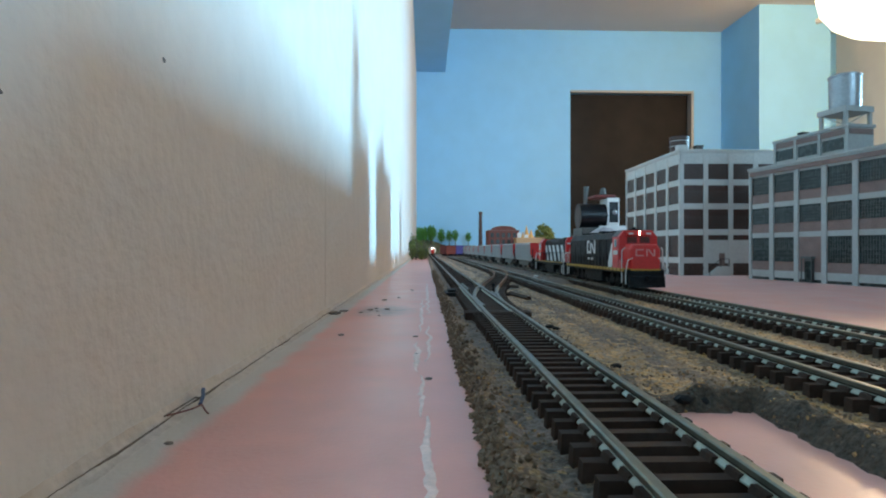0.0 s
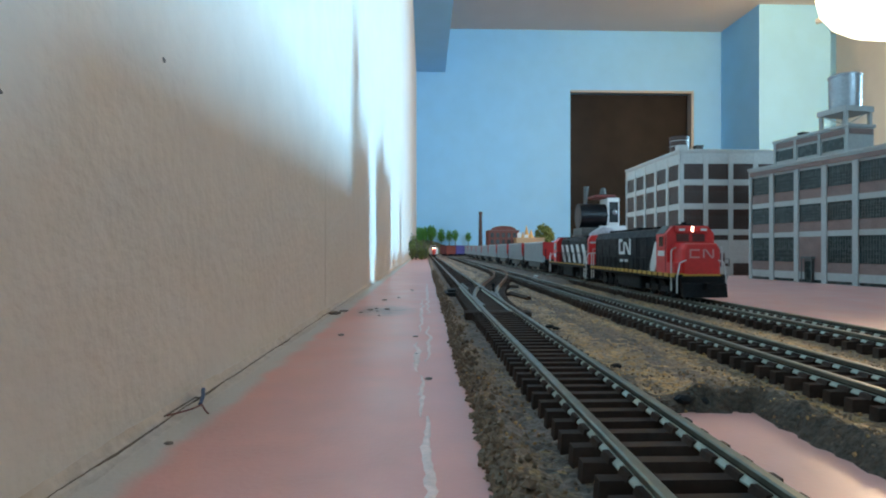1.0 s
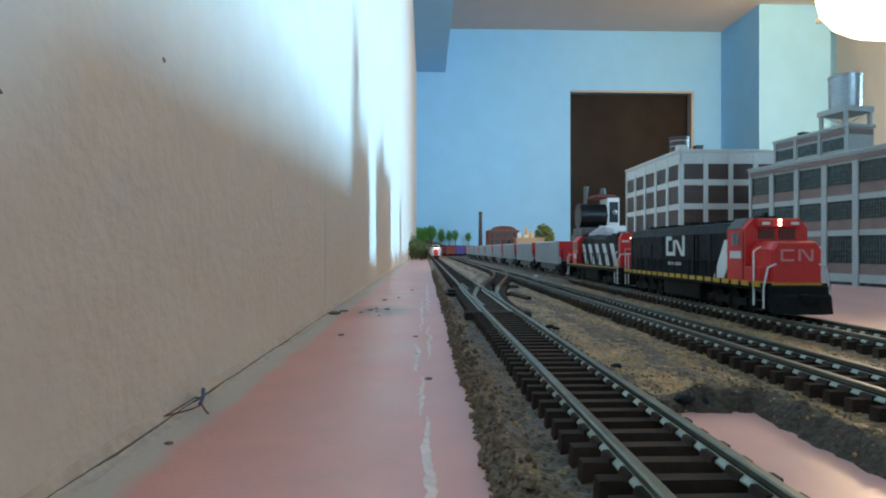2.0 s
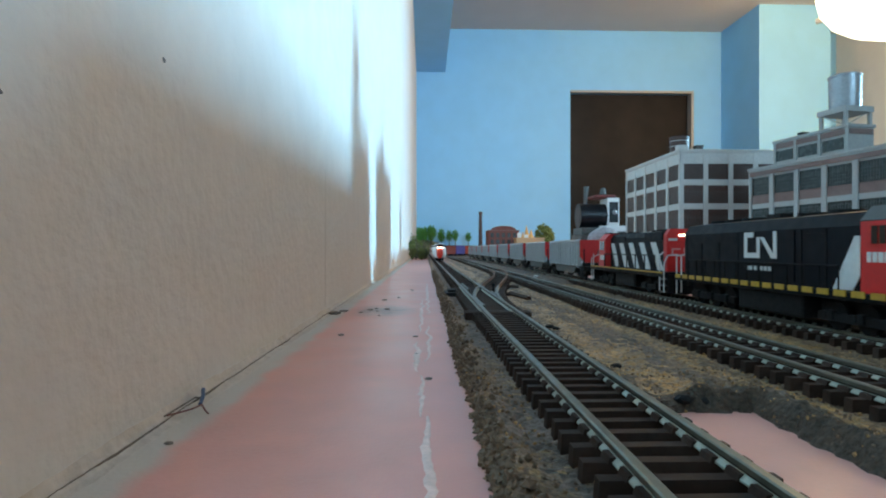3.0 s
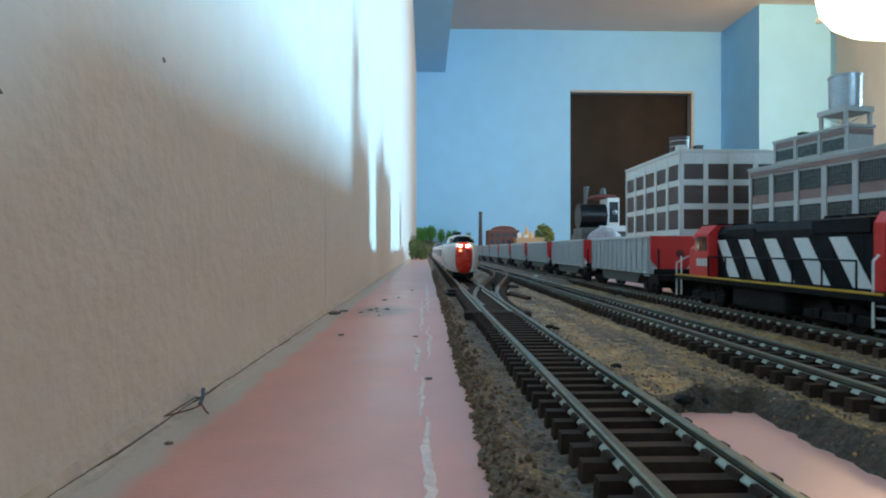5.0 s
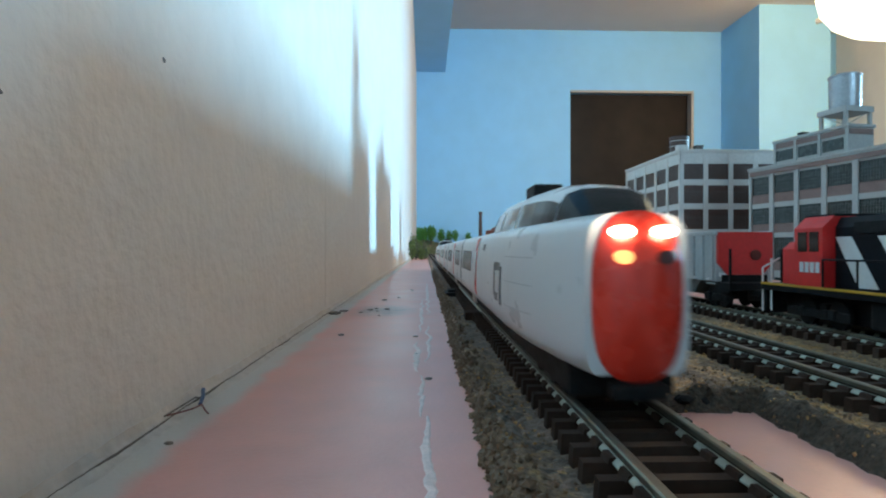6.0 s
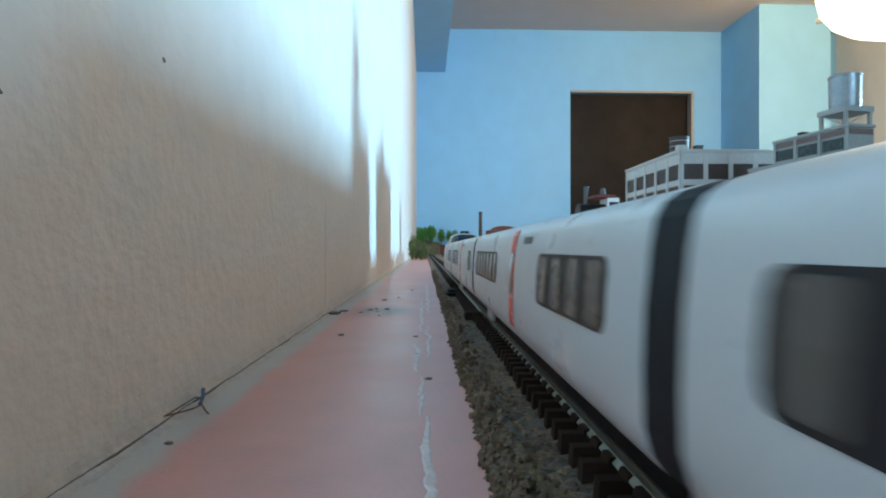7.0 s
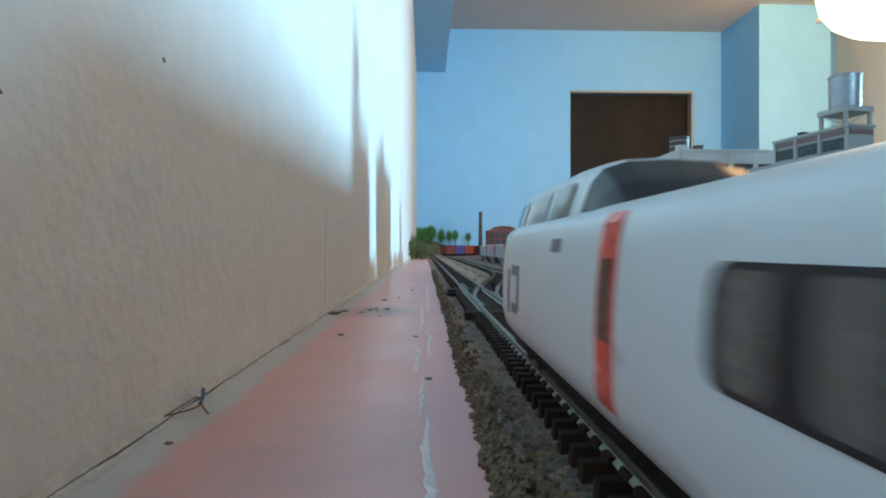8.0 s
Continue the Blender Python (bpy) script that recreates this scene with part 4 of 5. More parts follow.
    part("panel_seam", boxes((-14.75, -14.5, 20.4, 20.9, 16, 38)), M_BLACK, cab)
    part("side_step_box", boxes((-14.9, -10.6, 7.5, 18.8, 15.1, 22.0)), M_RED, c, "low red box beside the nose", bevel=0.4)
    bars(c, "number_bars", -14.6, (22.6, 25.0, 27.4, 29.8), 25.6, 29.0, M_WHITE, 1.8)
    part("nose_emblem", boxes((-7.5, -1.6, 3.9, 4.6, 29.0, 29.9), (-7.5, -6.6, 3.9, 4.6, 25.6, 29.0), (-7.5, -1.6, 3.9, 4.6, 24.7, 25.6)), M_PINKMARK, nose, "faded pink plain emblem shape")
    bm = bmesh.new()
    for q in (((0.4, 24.7), (1.3, 24.7), (1.3, 29.9), (0.4, 29.9)), ((1.3, 29.9), (2.4, 29.9), (6.4, 24.7), (5.3, 24.7)), ((6.0, 24.9), (6.9, 24.9), (6.9, 29.9), (6.0, 29.9))):
        loft(bm, [[(x, y, z) for x, z in q] for y in (3.9, 4.6)])
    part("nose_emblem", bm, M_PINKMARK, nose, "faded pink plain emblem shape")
    # white slash behind the cab
    bm = bmesh.new()
    q = [(35.6, 34.5), (38.0, 34.5), (48.5, 15.6), (39.0, 15.6), (35.6, 21)]
    loft(bm, [[(-14.15, y, z) for y, z in q], [(-13.4, y, z) for y, z in q]])
    part("white_slash", bm, M_WHITE, c, "white diagonal panel")
    mark(c, -14.0, 81, 105, 26, 37.5, "loop", M_WHITE)
    bars(c, "lettering_bars", -14.0, (85, 88, 91, 95.5, 99, 101.5), 20.6, 22.4, M_WHITE, 1.9)
    # pilot, steps and coupler
    part("pilot", boxes((-13, 13, 2.6, 5, 3.2, 14)), M_DARK, c, "black pilot plate", bevel=0.6)
    bm = bmesh.new()
    loft(bm, [[(x, 2.5, 2.0), (x, 2.5, 10.5), (x, 1.2 if abs(x) > 9 else 0.4, 9.5), (x, 0.2 if abs(x) > 9 else -1.6, 2.0)] for x in (-13, -7, 0, 7, 13)])
    part("plow", bm, M_DARK, c, "black plow blade")
    part("coupler", boxes((-1.6, 1.6, -4, 2, 7.5, 10.5)), M_DARK, c, bevel=0.5)
    part("steps", boxes(*[(s * 13.5 - 1.6, s * 13.5 + 1.6, 5.5, 10, z, z + 0.7) for s in (-1, 1) for z in (3, 7, 11)]), M_DARK, c)
    for s in (-1, 1):
        rods("hand_rail", [((s * 14.6, 5.0, 4), (s * 14.6, 5.0, 13)), ((s * 14.6, 5.0, 13), (s * 13.0, 4.4, 22)), ((s * 13.0, 4.4, 22), (s * 9.5, 4.2, 23.5)), ((s * 15.4, 11, 5), (s * 15.4, 11, 29)), ((s * 15.4, 11, 29), (s * 13.6, 9, 31))], 0.42, M_WHITE, c, "white handrail")
        rods("rear_rail", [((s * 14.8, 174, 4), (s * 14.8, 174, 26)), ((s * 14.8, 168, 5), (s * 14.8, 168, 26)), ((s * 14.8, 174, 26), (s * 6, 175.5, 27))], 0.4, M_WHITE, c, "white handrail")
        segs = [((s * 15.3, 44 + k * 9.5, 15), (s * 15.3, 44 + k * 9.5, 24)) for k in range(13)] + [((s * 15.3, 44, 24), (s * 15.3, 158, 24))]
        rods("walkway_rail", segs, 0.32, M_DARK, c)
    part("rear_end", boxes((-13, 13, 166.1, 167.4, 15, 41)), M_RED, c, "red rear end panel")
    truck(c, 16, 60, 3)
    truck(c, 118, 162, 3)
    return c


def trailing_loco():
    c = thing("freight_locomotive", "black model diesel locomotive with white zebra stripes and red ends", "locomotive")
    part("frame", boxes((-15.3, 15.3, 3, 155, 12.5, 15.5)), M_BLACK, c, bevel=0.4)
    part("sill_stripe", boxes((-15.7, -15.3, 4, 154, 14.9, 15.8)), M_YELLOW, c, "thin yellow sill stripe")
    # dark block added here too, in place of shade between the trucks
    part("centre_sill", boxes((-5.5, 5.5, 6, 152, 2.2, 12.4)), M_DARK, c)
    part("fuel_tank", boxes((-12.5, 12.5, 58, 98, 2.5, 12.3)), M_DARK, c, bevel=1.5)
    bm = bmesh.new()
    prof = [(-9.3, 15.6), (9.3, 15.6), (9.3, 38), (7.2, 41.8), (-7.2, 41.8), (-9.3, 38)]
    loft(bm, [[(x, y, z) for x, z in prof] for y in (14, 118)])
    hood = part("long_hood", bm, M_BLACK, c, "black long hood")
    part("radiator", boxes((-10.0, 10.0, 16, 46, 35.5, 41.4)), M_BLACK, hood, bevel=0.6)
    for s in (-1, 1):
        part("intake_grille", boxes((s * 9.6 - 0.3, s * 9.6 + 0.3, 84, 108, 35.5, 39.5)), M_DARK, hood, "dark intake recess")
    for y in (22, 34, 44, 92):
        bm = bmesh.new()
        cyl(bm, (0, y, 41.3), (0, y, 43.0), 5, n=18)
        part("roof_fan", bm, M_DARK, hood)
    bm = bmesh.new()
    loft(bm, [[(x, y, z) for x, z in [(-9.6, 15.7), (9.6, 15.7), (9.6, 39), (7.2, 42.8), (-7.2, 42.8), (-9.6, 39)]] for y in (10.5, 15.2)])
    end = part("hood_end", bm, M_RED, c, "red hood end")
    part("number_board", boxes((-8.6, -3.0, 10.1, 10.5, 35.2, 36.8)), M_WHITE, end)
    part("number_board", boxes((3.0, 8.6, 10.1, 10.5, 35.2, 36.8)), M_WHITE, end)
    for x in (-1.2, 1.2):
        bm = bmesh.new()
        cyl(bm, (x, 9.8, 38.6), (x, 10.6, 38.6), 0.65, n=12)
        part("headlight", bm, M_LAMPON, end, "lit headlight")
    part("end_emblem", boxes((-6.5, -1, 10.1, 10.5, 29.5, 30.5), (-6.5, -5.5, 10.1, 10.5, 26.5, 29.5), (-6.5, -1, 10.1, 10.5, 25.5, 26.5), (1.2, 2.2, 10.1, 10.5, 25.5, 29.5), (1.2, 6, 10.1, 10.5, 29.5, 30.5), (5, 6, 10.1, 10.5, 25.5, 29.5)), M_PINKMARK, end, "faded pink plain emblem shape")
    for k in range(5):
        y0 = 15.5 + k * 20.5
        q = [(y0, 16.2), (y0 + 9, 16.2), (y0 + 21, 34.5), (y0 + 12.5, 34.5)]
        for side in (-1, 1):
            bm = bmesh.new()
            loft(bm, [[(side * 9.65, min(y, 117.5), z) for y, z in q], [(side * 9.1, min(y, 117.5), z) for y, z in q]])
            part("zebra_stripe", bm, M_WHITE, c, "white diagonal stripe")
    for k in range(6):
        part("hood_door", boxes((-9.5, -9.2, 20 + k * 14.5, 20.5 + k * 14.5, 17, 35)), M_DARK, hood)
    bm = bmesh.new()
    loft(bm, [[(x, y, z) for x, z in [(-14.2, 15.6), (14.2, 15.6), (14.2, 38), (9.5, 42.6), (-9.5, 42.6), (-14.2, 38)]] for y in (118.1, 134)])
    cab = part("cab", bm, M_RED, c, "red cab")
    part("cab_roof", boxes((-9.6, 9.6, 118, 134.2, 42.3, 43.2)), M_BLACK, cab)
    part("cab_window", boxes((-14.5, -14.1, 120, 125, 29, 36.5)), M_GLASS, cab)
    part("cab_window", boxes((-14.5, -14.1, 126.5, 131.5, 29, 36.5)), M_GLASS, cab)
    bars(c, "number_bars", -14.2, (119.5, 122.5, 125.5, 128.5), 21, 25, M_WHITE, 2.0)
    bm = bmesh.new()
    loft(bm, [[(x, y, z) for x, z in [(-10.5, 15.6), (10.5, 15.6), (10.5, 30), (7, 33), (-7, 33), (-10.5, 30)]] for y in (134.1, 147)])
    part("short_nose", bm, M_RED, c, "red short nose")
    part("pilot", boxes((-13, 13, 0.8, 3, 2.2, 14.5)), M_DARK, c, bevel=0.5)
    part("pilot", boxes((-13, 13, 155, 157, 2.2, 14.5)), M_DARK, c, bevel=0.5)
    part("coupler", boxes((-1.5, 1.5, -4, 1, 7.5, 10.5)), M_DARK, c, bevel=0.4)
    part("coupler", boxes((-1.5, 1.5, 157, 178, 7.5, 10.5)), M_DARK, c, bevel=0.4)
    for s in (-1, 1):
        rods("hand_rail", [((s * 14.6, 3, 3), (s * 14.6, 3, 21)), ((s * 14.6, 3, 21), (s * 12.4, 2.6, 26)), ((s * 12.4, 2.6, 26), (s * 6, 2.4, 26.5)), ((s * 14.8, 9, 4), (s * 14.8, 9, 26)), ((s * 14.8, 9, 26), (s * 12, 10, 28))], 0.44, M_WHITE, c, "white handrail")
        rods("hand_rail", [((s * 14.6, 154.5, 3), (s * 14.6, 154.5, 22)), ((s * 14.8, 148, 4), (s * 14.8, 148, 26)), ((s * 14.6, 154.5, 22), (s * 7, 155, 26))], 0.42, M_WHITE, c, "white handrail")
        segs = [((s * 15.0, 16 + k * 16.8, 15.5), (s * 15.0, 16 + k * 16.8, 26)) for k in range(7)] + [((s * 15.0, 16, 26), (s * 15.0, 117, 26))]
        rods("walkway_rail", segs, 0.4, M_DARK, c)
        part("steps", boxes(*[(s * 13 - 1.8, s * 13 + 1.8, 3.5, 8, z, z + 0.7) for z in (3, 7, 11)]), M_TANK if s < 0 else M_DARK, c)
    truck(c, 14, 48, 2)
    truck(c, 108, 142, 2)
    return c


def hopper():
    c = thing("coal_gondola", "silver ribbed model coal gondola with red ends", "freight car", "coal gondolas in the train")
    bm = bmesh.new()
    prof = [(-14.2, 13.5), (14.2, 13.5), (14.2, 38.5), (13.2, 38.5), (12.6, 16), (-12.6, 16), (-13.2, 38.5), (-14.2, 38.5)]
    loft(bm, [[(x, y, z) for x, z in prof] for y in (13, 139)])
    part("body", bm, M_SILVER, c, "silver painted body")
    bm = bmesh.new()
    loft(bm, [[(x, y, z) for y, z in ((32, 13.4), (120, 13.4), (112, 6.0), (40, 6.0))] for x in (-12.5, 12.5)])
    part("centre_sill", boxes((-3, 3, 4, 144, 4.5, 13.3)), M_DARK, c)
    part("tub", bm, M_MUNTIN, c, "dark grey lower tub")
    for s in (-1, 1):
        for k in range(13):
            part("rib", boxes((s * 14.8 - 0.6, s * 14.8 + 0.6, 14.5 + k * 10.2, 15.9 + k * 10.2, 13.6, 37)), M_SILVER, c)
        part("top_rail", boxes((s * 14.0 - 1.0, s * 14.0 + 1.0, 11.6, 140.4, 37.2, 39.2)), M_SILVER, c, bevel=0.3)
        part("reflector_marks", boxes(*[(s * 14.9 - 0.45, s * 14.9 + 0.45, 18 + k * 14.4, 21 + k * 14.4, 14, 15) for k in range(8)]), M_WHITE, c)
        for y in (13.6, 129.4):
            part("end_ladder", boxes(*[(s * 14.2 - 0.3, s * 14.2 + 0.3, y, y + 9, 12 + k * 4.4, 12.7 + k * 4.4) for k in range(6)]), M_SILVER, c)
    for y0, y1 in ((2, 14.9), (133.1, 146)):
        yo = y0 if y0 < 10 else y1
        bm = bmesh.new()
        ys = (11.2, 12.9) if y0 < 10 else (139.1, 140.8)
        loft(bm, [[(x, y, z) for x, z in ((-14.1, 38.6), (14.1, 38.6), (14.1, 23), (9, 17), (-9, 17), (-14.1, 23))] for y in ys])
        part("red_end", bm, M_RED, c, "red painted end")
        part("end_sill", boxes((-13.5, 13.5, y0, y1, 9.5, 13.2)), M_DARK, c)
        for x in (-13.4, 12.4):
            part("post", boxes((x, x + 1, yo - 0.5, yo + 0.5, 9.5, 30)), M_DARK, c)
        part("slope_sheet", boxes((-11.5, 11.5, min(ys) + 0.3, max(ys) - 0.3, 13.3, 16.9)), M_DARK, c, "dark lower end")
    bm = bmesh.new()
    cyl(bm, (5, 10.2, 27), (5, 11.1, 27), 2.6, n=16)
    part("brake_wheel", bm, M_REDBOX, c)
    part("coupler", boxes((-1.5, 1.5, -7, 3, 7, 10)), M_DARK, c, bevel=0.4)
    part("coupler", boxes((-1.5, 1.5, 145, 151, 7, 10)), M_DARK, c, bevel=0.4)
    truck(c, 9, 31, 2, 11)
    truck(c, 121, 143, 2, 11)
    return c


# streamlined passenger train
HALF = ((9.0, 14.0), (9.8, 16.0), (11.5, 17.3), (14.0, 18.0), (19.0, 18.1), (25.0, 17.9), (30.0, 17.4), (32.8, 16.9), (34.2, 16.1), (35.2, 14.6), (36.0, 12.0), (36.5, 8.0), (36.8, 0.0))


def half_at(z):
    """Half width of the coach body at a height."""
    for (z0, a), (z1, b) in zip(HALF, HALF[1:]):
        if z <= z1:
            return a + (b - a) * max(0.0, (z - z0)) / (z1 - z0)
    return 0.0


def taper(y):
    """How the power car narrows towards its nose."""
    pts = ((0, 0.52), (3, 0.585), (7, 0.665), (14, 0.775), (24, 0.885), (36, 0.965), (50, 1.0), (400, 1.0))
    for (y0, a), (y1, b) in zip(pts, pts[1:]):
        if y <= y1:
            return a + (b - a) * (y - y0) / (y1 - y0)
    return 1.0


def ring(y, k=1.0, inset=0.0, low=0.0):
    r = [((h - inset) * k if h > inset else 0.0, y, z + low * max(0.0, (20 - z) / 14.0)) for z, h in HALF]
    return r + [(-x, yy, z) for x, yy, z in r[-2::-1]]


def patch(name, c, s, y0, y1, z0, z1, m, off=0.12, ny=2, nz=6, nose_taper=False, label="", round_y=0.0):
    """A thin panel that follows the coach side."""
    bm = bmesh.new()
    zs = sorted({z0, z1, *[z for z, _ in HALF if z0 < z < z1], *[z0 + (z1 - z0) * j / nz for j in range(nz + 1)]})
    nz = len(zs) - 1
    cols = [(y0 + (y1 - y0) * i / ny, 0.0) for i in range(ny + 1)]
    if round_y:
        q = round_y
        cols = [(y0, q), (y0 + 0.3 * q, 0.3 * q), (y0 + q, 0.0), (y1 - q, 0.0), (y1 - 0.3 * q, 0.3 * q), (y1, q)]
        ny = 5
    grid = [[], []]
    for layer, o in ((0, off), (1, -0.5)):
        for y, cut in cols:
            row = []
            for z in zs:
                zz = z0 + cut + (z - z0) * (1 - 2 * cut / (z1 - z0))
                row.append(bm.verts.new(((half_at(zz) * (taper(y) if nose_taper else 1.0) + o) * s, y, zz + (o if zz > 31 else 0))))
            grid[layer].append(row)
    g, h = grid
    for i in range(ny):
        for j in range(nz):
            bm.faces.new((g[i][j], g[i + 1][j], g[i + 1][j + 1], g[i][j + 1]))
    rim = [(i, 0) for i in range(ny)] + [(ny, j) for j in range(nz)] + [(i, nz) for i in range(ny, 0, -1)] + [(0, j) for j in range(nz, 0, -1)]
    for (a, b), (e, f) in zip(rim, rim[1:] + rim[:1]):
        bm.faces.new((g[a][b], g[e][f], h[e][f], h[a][b]))
    return part(name, bm, m, c, label, smooth=False)


def window_group(c, y0, y1, panes, z0=20.5, z1=29.2):
    for s in (-1, 1):
        w = patch("window_band", c, s, y0, y1, z0, z1, M_BELLOWS, 0.10, 4, 4, label="black window band", round_y=1.8)
        step = (y1 - y0) / panes
        for k in range(panes):
            patch("pane", w, s, y0 + k * step + 1.9, y0 + (k + 1) * step - 1.9, z0 + 0.5, z1 - 0.5, M_BANDGLASS, 0.16, 1, 3, round_y=0.9)


def door_stripe(c, y):
    for s in (-1, 1):
        patch("door", c, s, y - 2.9, y + 2.9, 12.6, 34.0, M_COACHRED, 0.14, 1, 12, label="bright red door stripe")
        patch("door_window", c, s, y - 1.8, y + 1.8, 20.0, 29.0, M_GLASS, 0.24, 1, 5)


def under(c, y0, y1):
    part("underframe", boxes((-10, 10, y0, y1, 2.0, 8.8)), M_DARK, c)


def bellows(c, y):
    bm = bmesh.new()
    loft(bm, [ring(y + 0.875 * k, 1, 0.25 if k % 2 == 0 else 0.9) for k in range(9)])
    part("bellows", bm, M_BELLOWS, c, "black rubber gangway bellows")
    part("guide_bogie", boxes((-11, 11, y - 5, y + 12, 1.2, 7.5)), M_COACH, c, "pale wheel fairing", bevel=1.0)
    wheels(c, (y + 2.4,), 4.6)


def coach(panes, end):
    c = thing("coach", "white streamlined model coach with a red door stripe", "train coach", "coaches of the passenger train")
    bm = bmesh.new()
    loft(bm, [ring(y, 1, i) for y, i in ((0, 1.2), (0.6, 0.2), (1.5, 0), (60, 0), (120, 0), (176.6, 0), (177.5, 0.2), (178.1, 1.2))])
    part("body", bm, M_COACH, c, smooth=True)
    window_group(c, 10.6, end, panes)
    window_group(c, 105, 167, 7)
    door_stripe(c, 77.3)
    patch("vent", c, -1, 57, 65, 31.0, 32.3, M_GREYMARK, 0.1)
    under(c, 8, 170)
    bellows(c, 178.2)
    return c


def power_car(tail):
    c = thing("power_car", "white model power dome car with a bright red nose" if not tail else "white model power dome car at the tail of the train", "train power car")
    bm = bmesh.new()
    ys = [0.0, 1.5, 3, 5, 7, 10, 14, 19, 24, 30, 36, 43, 50, 100, 150, 203.7, 204.6, 205.2]
    loft(bm, [ring(y, taper(y), {204.6: 0.2, 205.2: 1.2}.get(y, 0.0), -1.8 * max(0, 1 - y / 40)) for y in ys])
    part("body", bm, M_COACH, c, "white streamlined body", smooth=True)
    # red nose shield
    bm = bmesh.new()
    rings = []
    for rho in (1.0, 1.0, 0.93, 0.8, 0.6, 0.35, 0.1):
        r = []
        for k in range(40):
            a = k * math.tau / 40
            cx, sz = math.cos(a), math.sin(a)
            e = (abs(cx) ** 2.8 + abs(sz) ** 2.8) ** (-1 / 2.8)
            r.append((8.2 * cx * e * rho, (1.6 if not rings else -0.3 - 4.2 * (1 - rho ** 2.4)), 21.6 + 15.2 * sz * e * rho))
        rings.append(r)
    loft(bm, rings)
    nose = part("nose_shield", bm, M_COACHRED, c, "bright orange-red nose shield", smooth=True)
    for x in (-3.6, 3.6):
        bm = bmesh.new()
        loft(bm, [[(x + 1.8 * math.cos(k * math.tau / 18), yy, 33.0 + 1.05 * math.sin(k * math.tau / 18)) for k in range(18)] for yy in (-3.5, -0.2)])
        part("headlight", bm, M_BEAM if not tail else M_GLASS, nose, "lit oval headlight" if not tail else "dark oval headlight", smooth=True)
    for x, m in ((-3.6, M_LAMPWARM if not tail else M_GLASS), (3.6, M_REDGLASS)):
        bm = bmesh.new()
        loft(bm, [[(x + 1.5 * math.cos(k * math.tau / 18), yy, 28.6 + 1.2 * math.sin(k * math.tau / 18)) for k in range(18)] for yy in (-4.25, -2.2)])
        part("marker_lamp", bm, m, nose, smooth=True)
    part("coupler_flap", boxes((-5, 5, -2.2, 3, 3.4, 6.4)), M_DARK, c, bevel=0.8)
    # observation dome
    prof = ((14.6, 32.5), (14.4, 34.5), (13.6, 37.5), (12.4, 41.0), (10.6, 43.2), (6.5, 44.6), (0.0, 45.0))

    def dome_ring(y, kw, kh, grow=0.0):
        r = [((x * kw + grow) if x > 0 else 0.0, y, 32.5 + (z - 32.5) * kh + grow * (1 if z > 42 else 0)) for x, z in prof]
        return r + [(-x, yy, z) for x, yy, z in r[-2::-1]]

    spec = ((8, 0.46, 0.10), (11, 0.58, 0.28), (14.5, 0.68, 0.58), (17.5, 0.745, 0.80), (20, 0.79, 0.885), (25, 0.85, 0.945), (32, 0.92, 0.98), (42, 0.97, 1.0), (60, 1.0, 1.0), (84, 1.0, 1.0), (92, 0.99, 0.95), (95, 0.98, 0.87), (100, 0.955, 0.60), (104, 0.93, 0.30), (107, 0.90, 0.08))
    bm = bmesh.new()
    loft(bm, [dome_ring(*s) for s in spec])
    dome = part("dome", bm, M_COACH, c, "raised white observation dome", smooth=True)

    def lerp_spec(y):
        for a, b in zip(spec, spec[1:]):
            if y <= b[0]:
                u = (y - a[0]) / (b[0] - a[0])
                return a[1] + (b[1] - a[1]) * u, a[2] + (b[2] - a[2]) * u
        return spec[-1][1:]

    def dome_glass(name, y0, y1, i0, i1, sides=(-1, 1), ny=8):
        """Glazing over profile points i0 to i1."""
        for s in sides:
            bm = bmesh.new()
            g = []
            for k in range(ny + 1):
                y = y0 + (y1 - y0) * k / ny
                kw, kh = lerp_spec(y)
                r = dome_ring(y, kw, kh, 0.22)[:len(prof)]
                g.append([bm.verts.new((x * s, yy, z + 0.12)) for x, yy, z in r[i0:i1 + 1]])
            for a, b in zip(g, g[1:]):
                for j in range(len(a) - 1):
                    bm.faces.new((a[j], a[j + 1], b[j + 1], b[j]))
            bmesh.ops.solidify(bm, geom=list(bm.faces), thickness=0.15)
            part(name, bm, M_GLASS, dome, smooth=False)

    dome_glass("windshield", 10.5, 17.6, 0, 6)
    dome_glass("front_side_window", 18.2, 45, 1, 3)
    dome_glass("side_window", 49, 70, 1, 3)
    dome_glass("rear_side_window", 74, 88, 1, 3)
    dome_glass("rear_window", 95, 103.5, 0, 6)
    for s in (-1, 1):
        for k in range(1, 4):
            patch("body_seam", c, s, 20, 44, 10 + k * 6, 10.25 + k * 6, M_GREYSEAM, 0.05, 6, 1, True)
    part("roof_box", boxes((-7, 1, 58, 71, 44.0, 48.2)) if not tail else boxes((-7, 1, 40, 53, 44.0, 48.2)), M_DARK, c, "black exhaust box", bevel=0.6)
    # emblem and door
    for s in (-1, 1):
        for a in ((50, 62, 24.2, 26.4), (59.6, 62, 17, 24.2), (53, 59.6, 16, 18.2)) if not tail else ((52, 62, 24.2, 26.4), (59.6, 62, 17, 24.2), (53, 59.6, 16, 18.2)):
            patch("emblem", c, s, *a, M_GREYMARK, 0.08, 2, 3, label="plain grey emblem shape")
        patch("emblem", c, s, 47.2, 49.6, 15.4, 25.4, M_GREYMARK, 0.08, 2, 3, label="plain grey emblem shape")
        patch("side_vent", c, s, 90, 96, 29.5, 31.5, M_GREYMARK, 0.08, 1, 2)
    door_stripe(c, 118.5)
    window_group(c, 141.0, 195.0, 6)
    under(c, 8, 200)
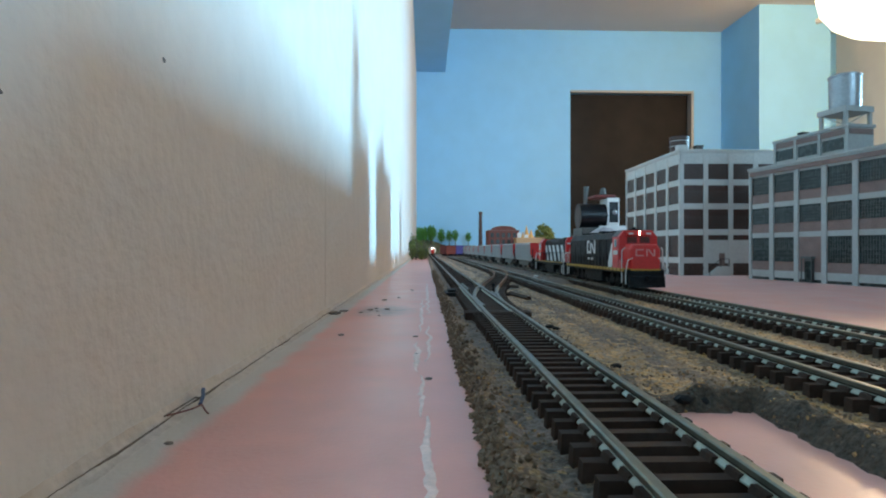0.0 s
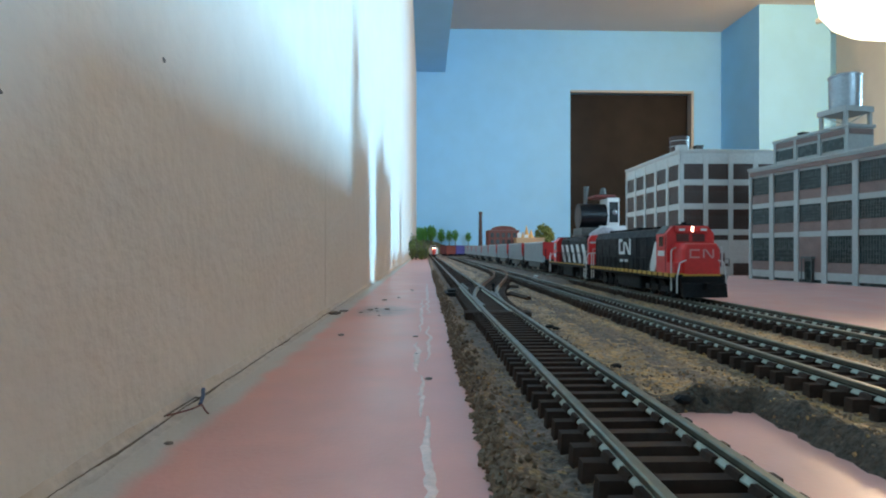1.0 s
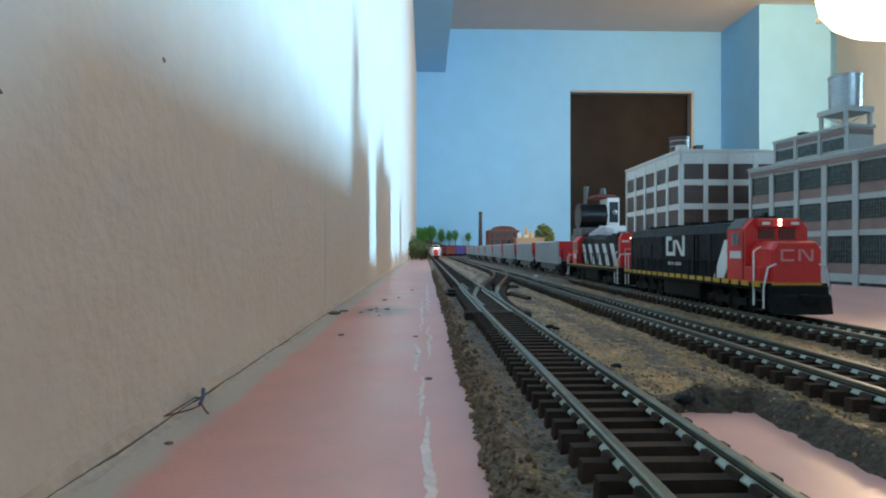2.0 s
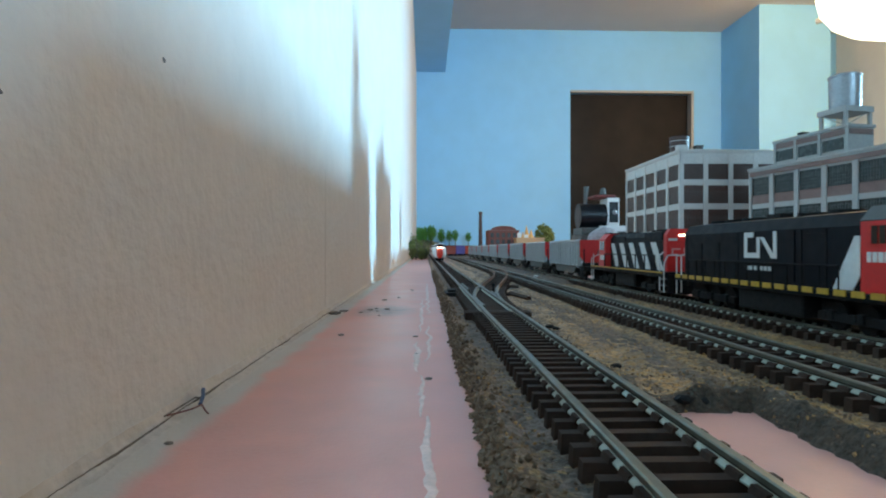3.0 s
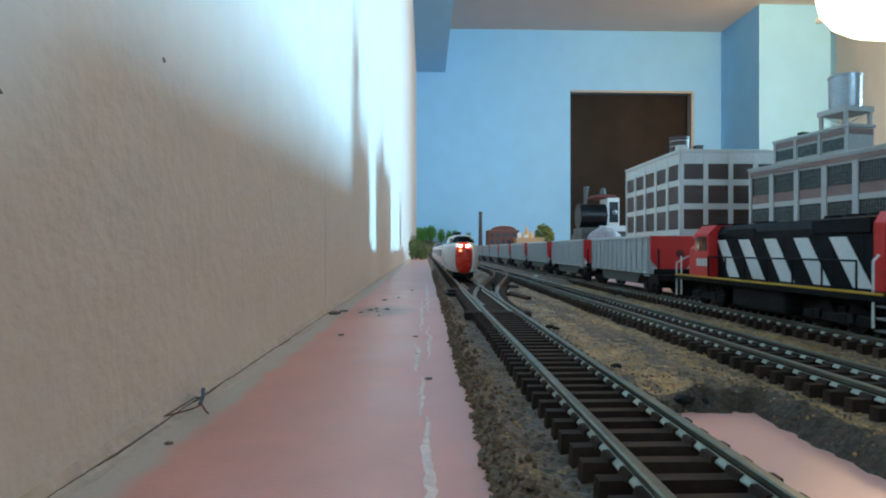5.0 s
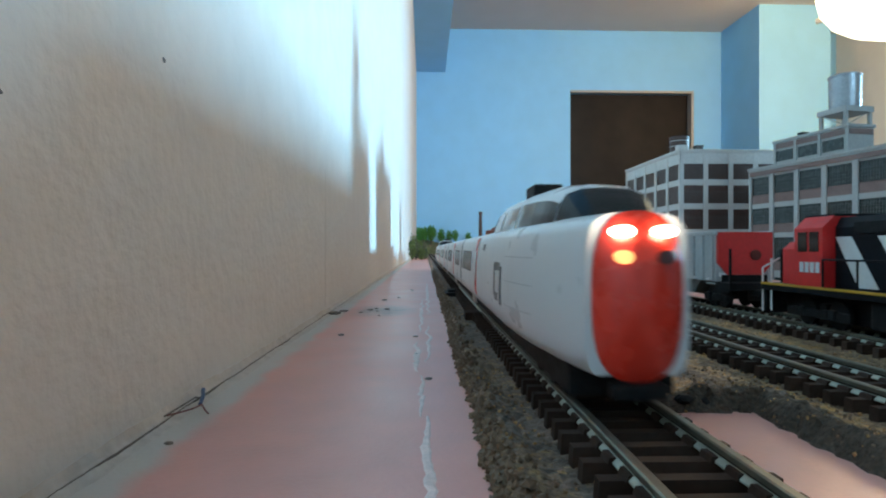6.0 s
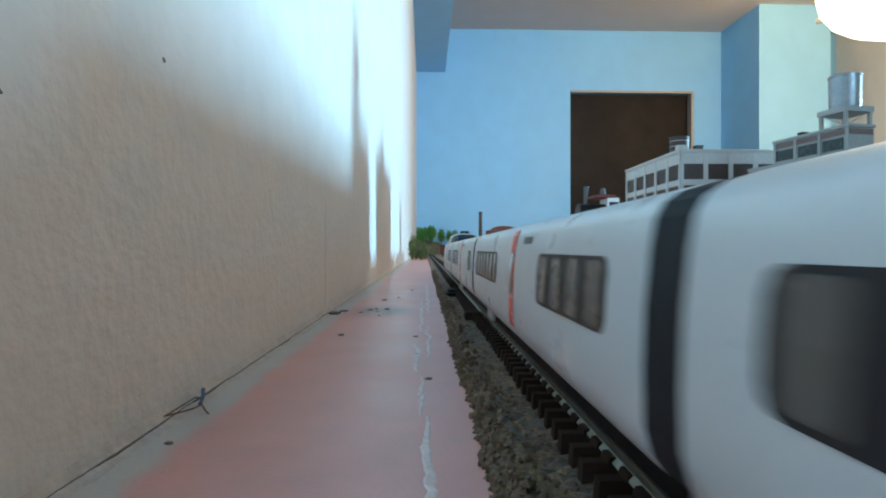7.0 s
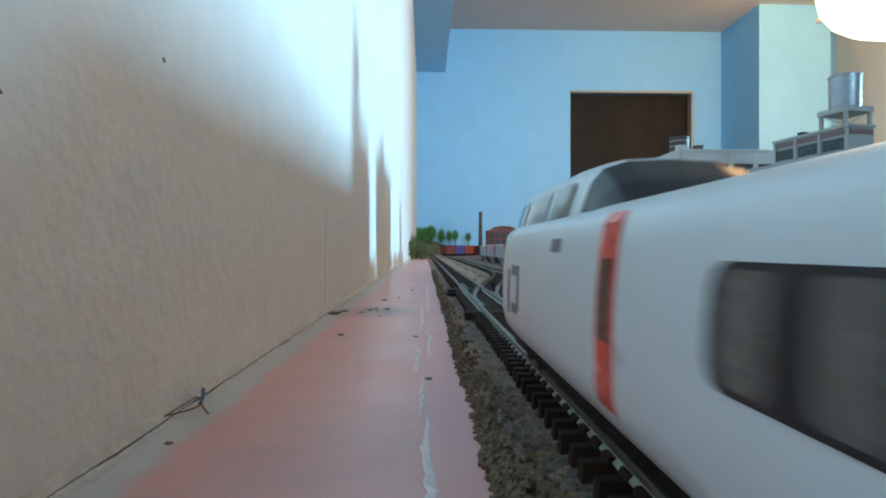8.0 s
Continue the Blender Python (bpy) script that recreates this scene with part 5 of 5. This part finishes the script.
    wheels(c, (26, 40), 4.8)
    return c


FAST = [(power_car(False), 0.0, 0)]
bellows(FAST[0][0], 205.3)
for i, (panes, end) in enumerate(((5, 59.0), (4, 48.6), (2, 26.4))):
    FAST.append((coach(panes, end), 212.5 + 185.0 * i, 0))
FAST.append((power_car(True), 212.5 + 185.0 * 3 + 205.3, 180))
SLOW = [(lead_loco(), 0.0), (trailing_loco(), 189.0)]
hp = hopper()
for i in range(9):
    SLOW.append((hp if i == 0 else copy_thing(hp, at(0, 0, 0)), 371 + 156.5 * i))


def motions():
    times = (0, 1, 2, 3, 4, 5, 6, 7, 8)
    for car, back, turn in FAST:
        walk(car, [(t, at(37.6, 99.0 + 446.0 * (6.0 - t) + back, RAIL, turn)) for t in times])
    for car, back in SLOW:
        walk(car, [(t, at(162, 405.5 - 84.5 * t + back, RAIL)) for t in times])


motions()
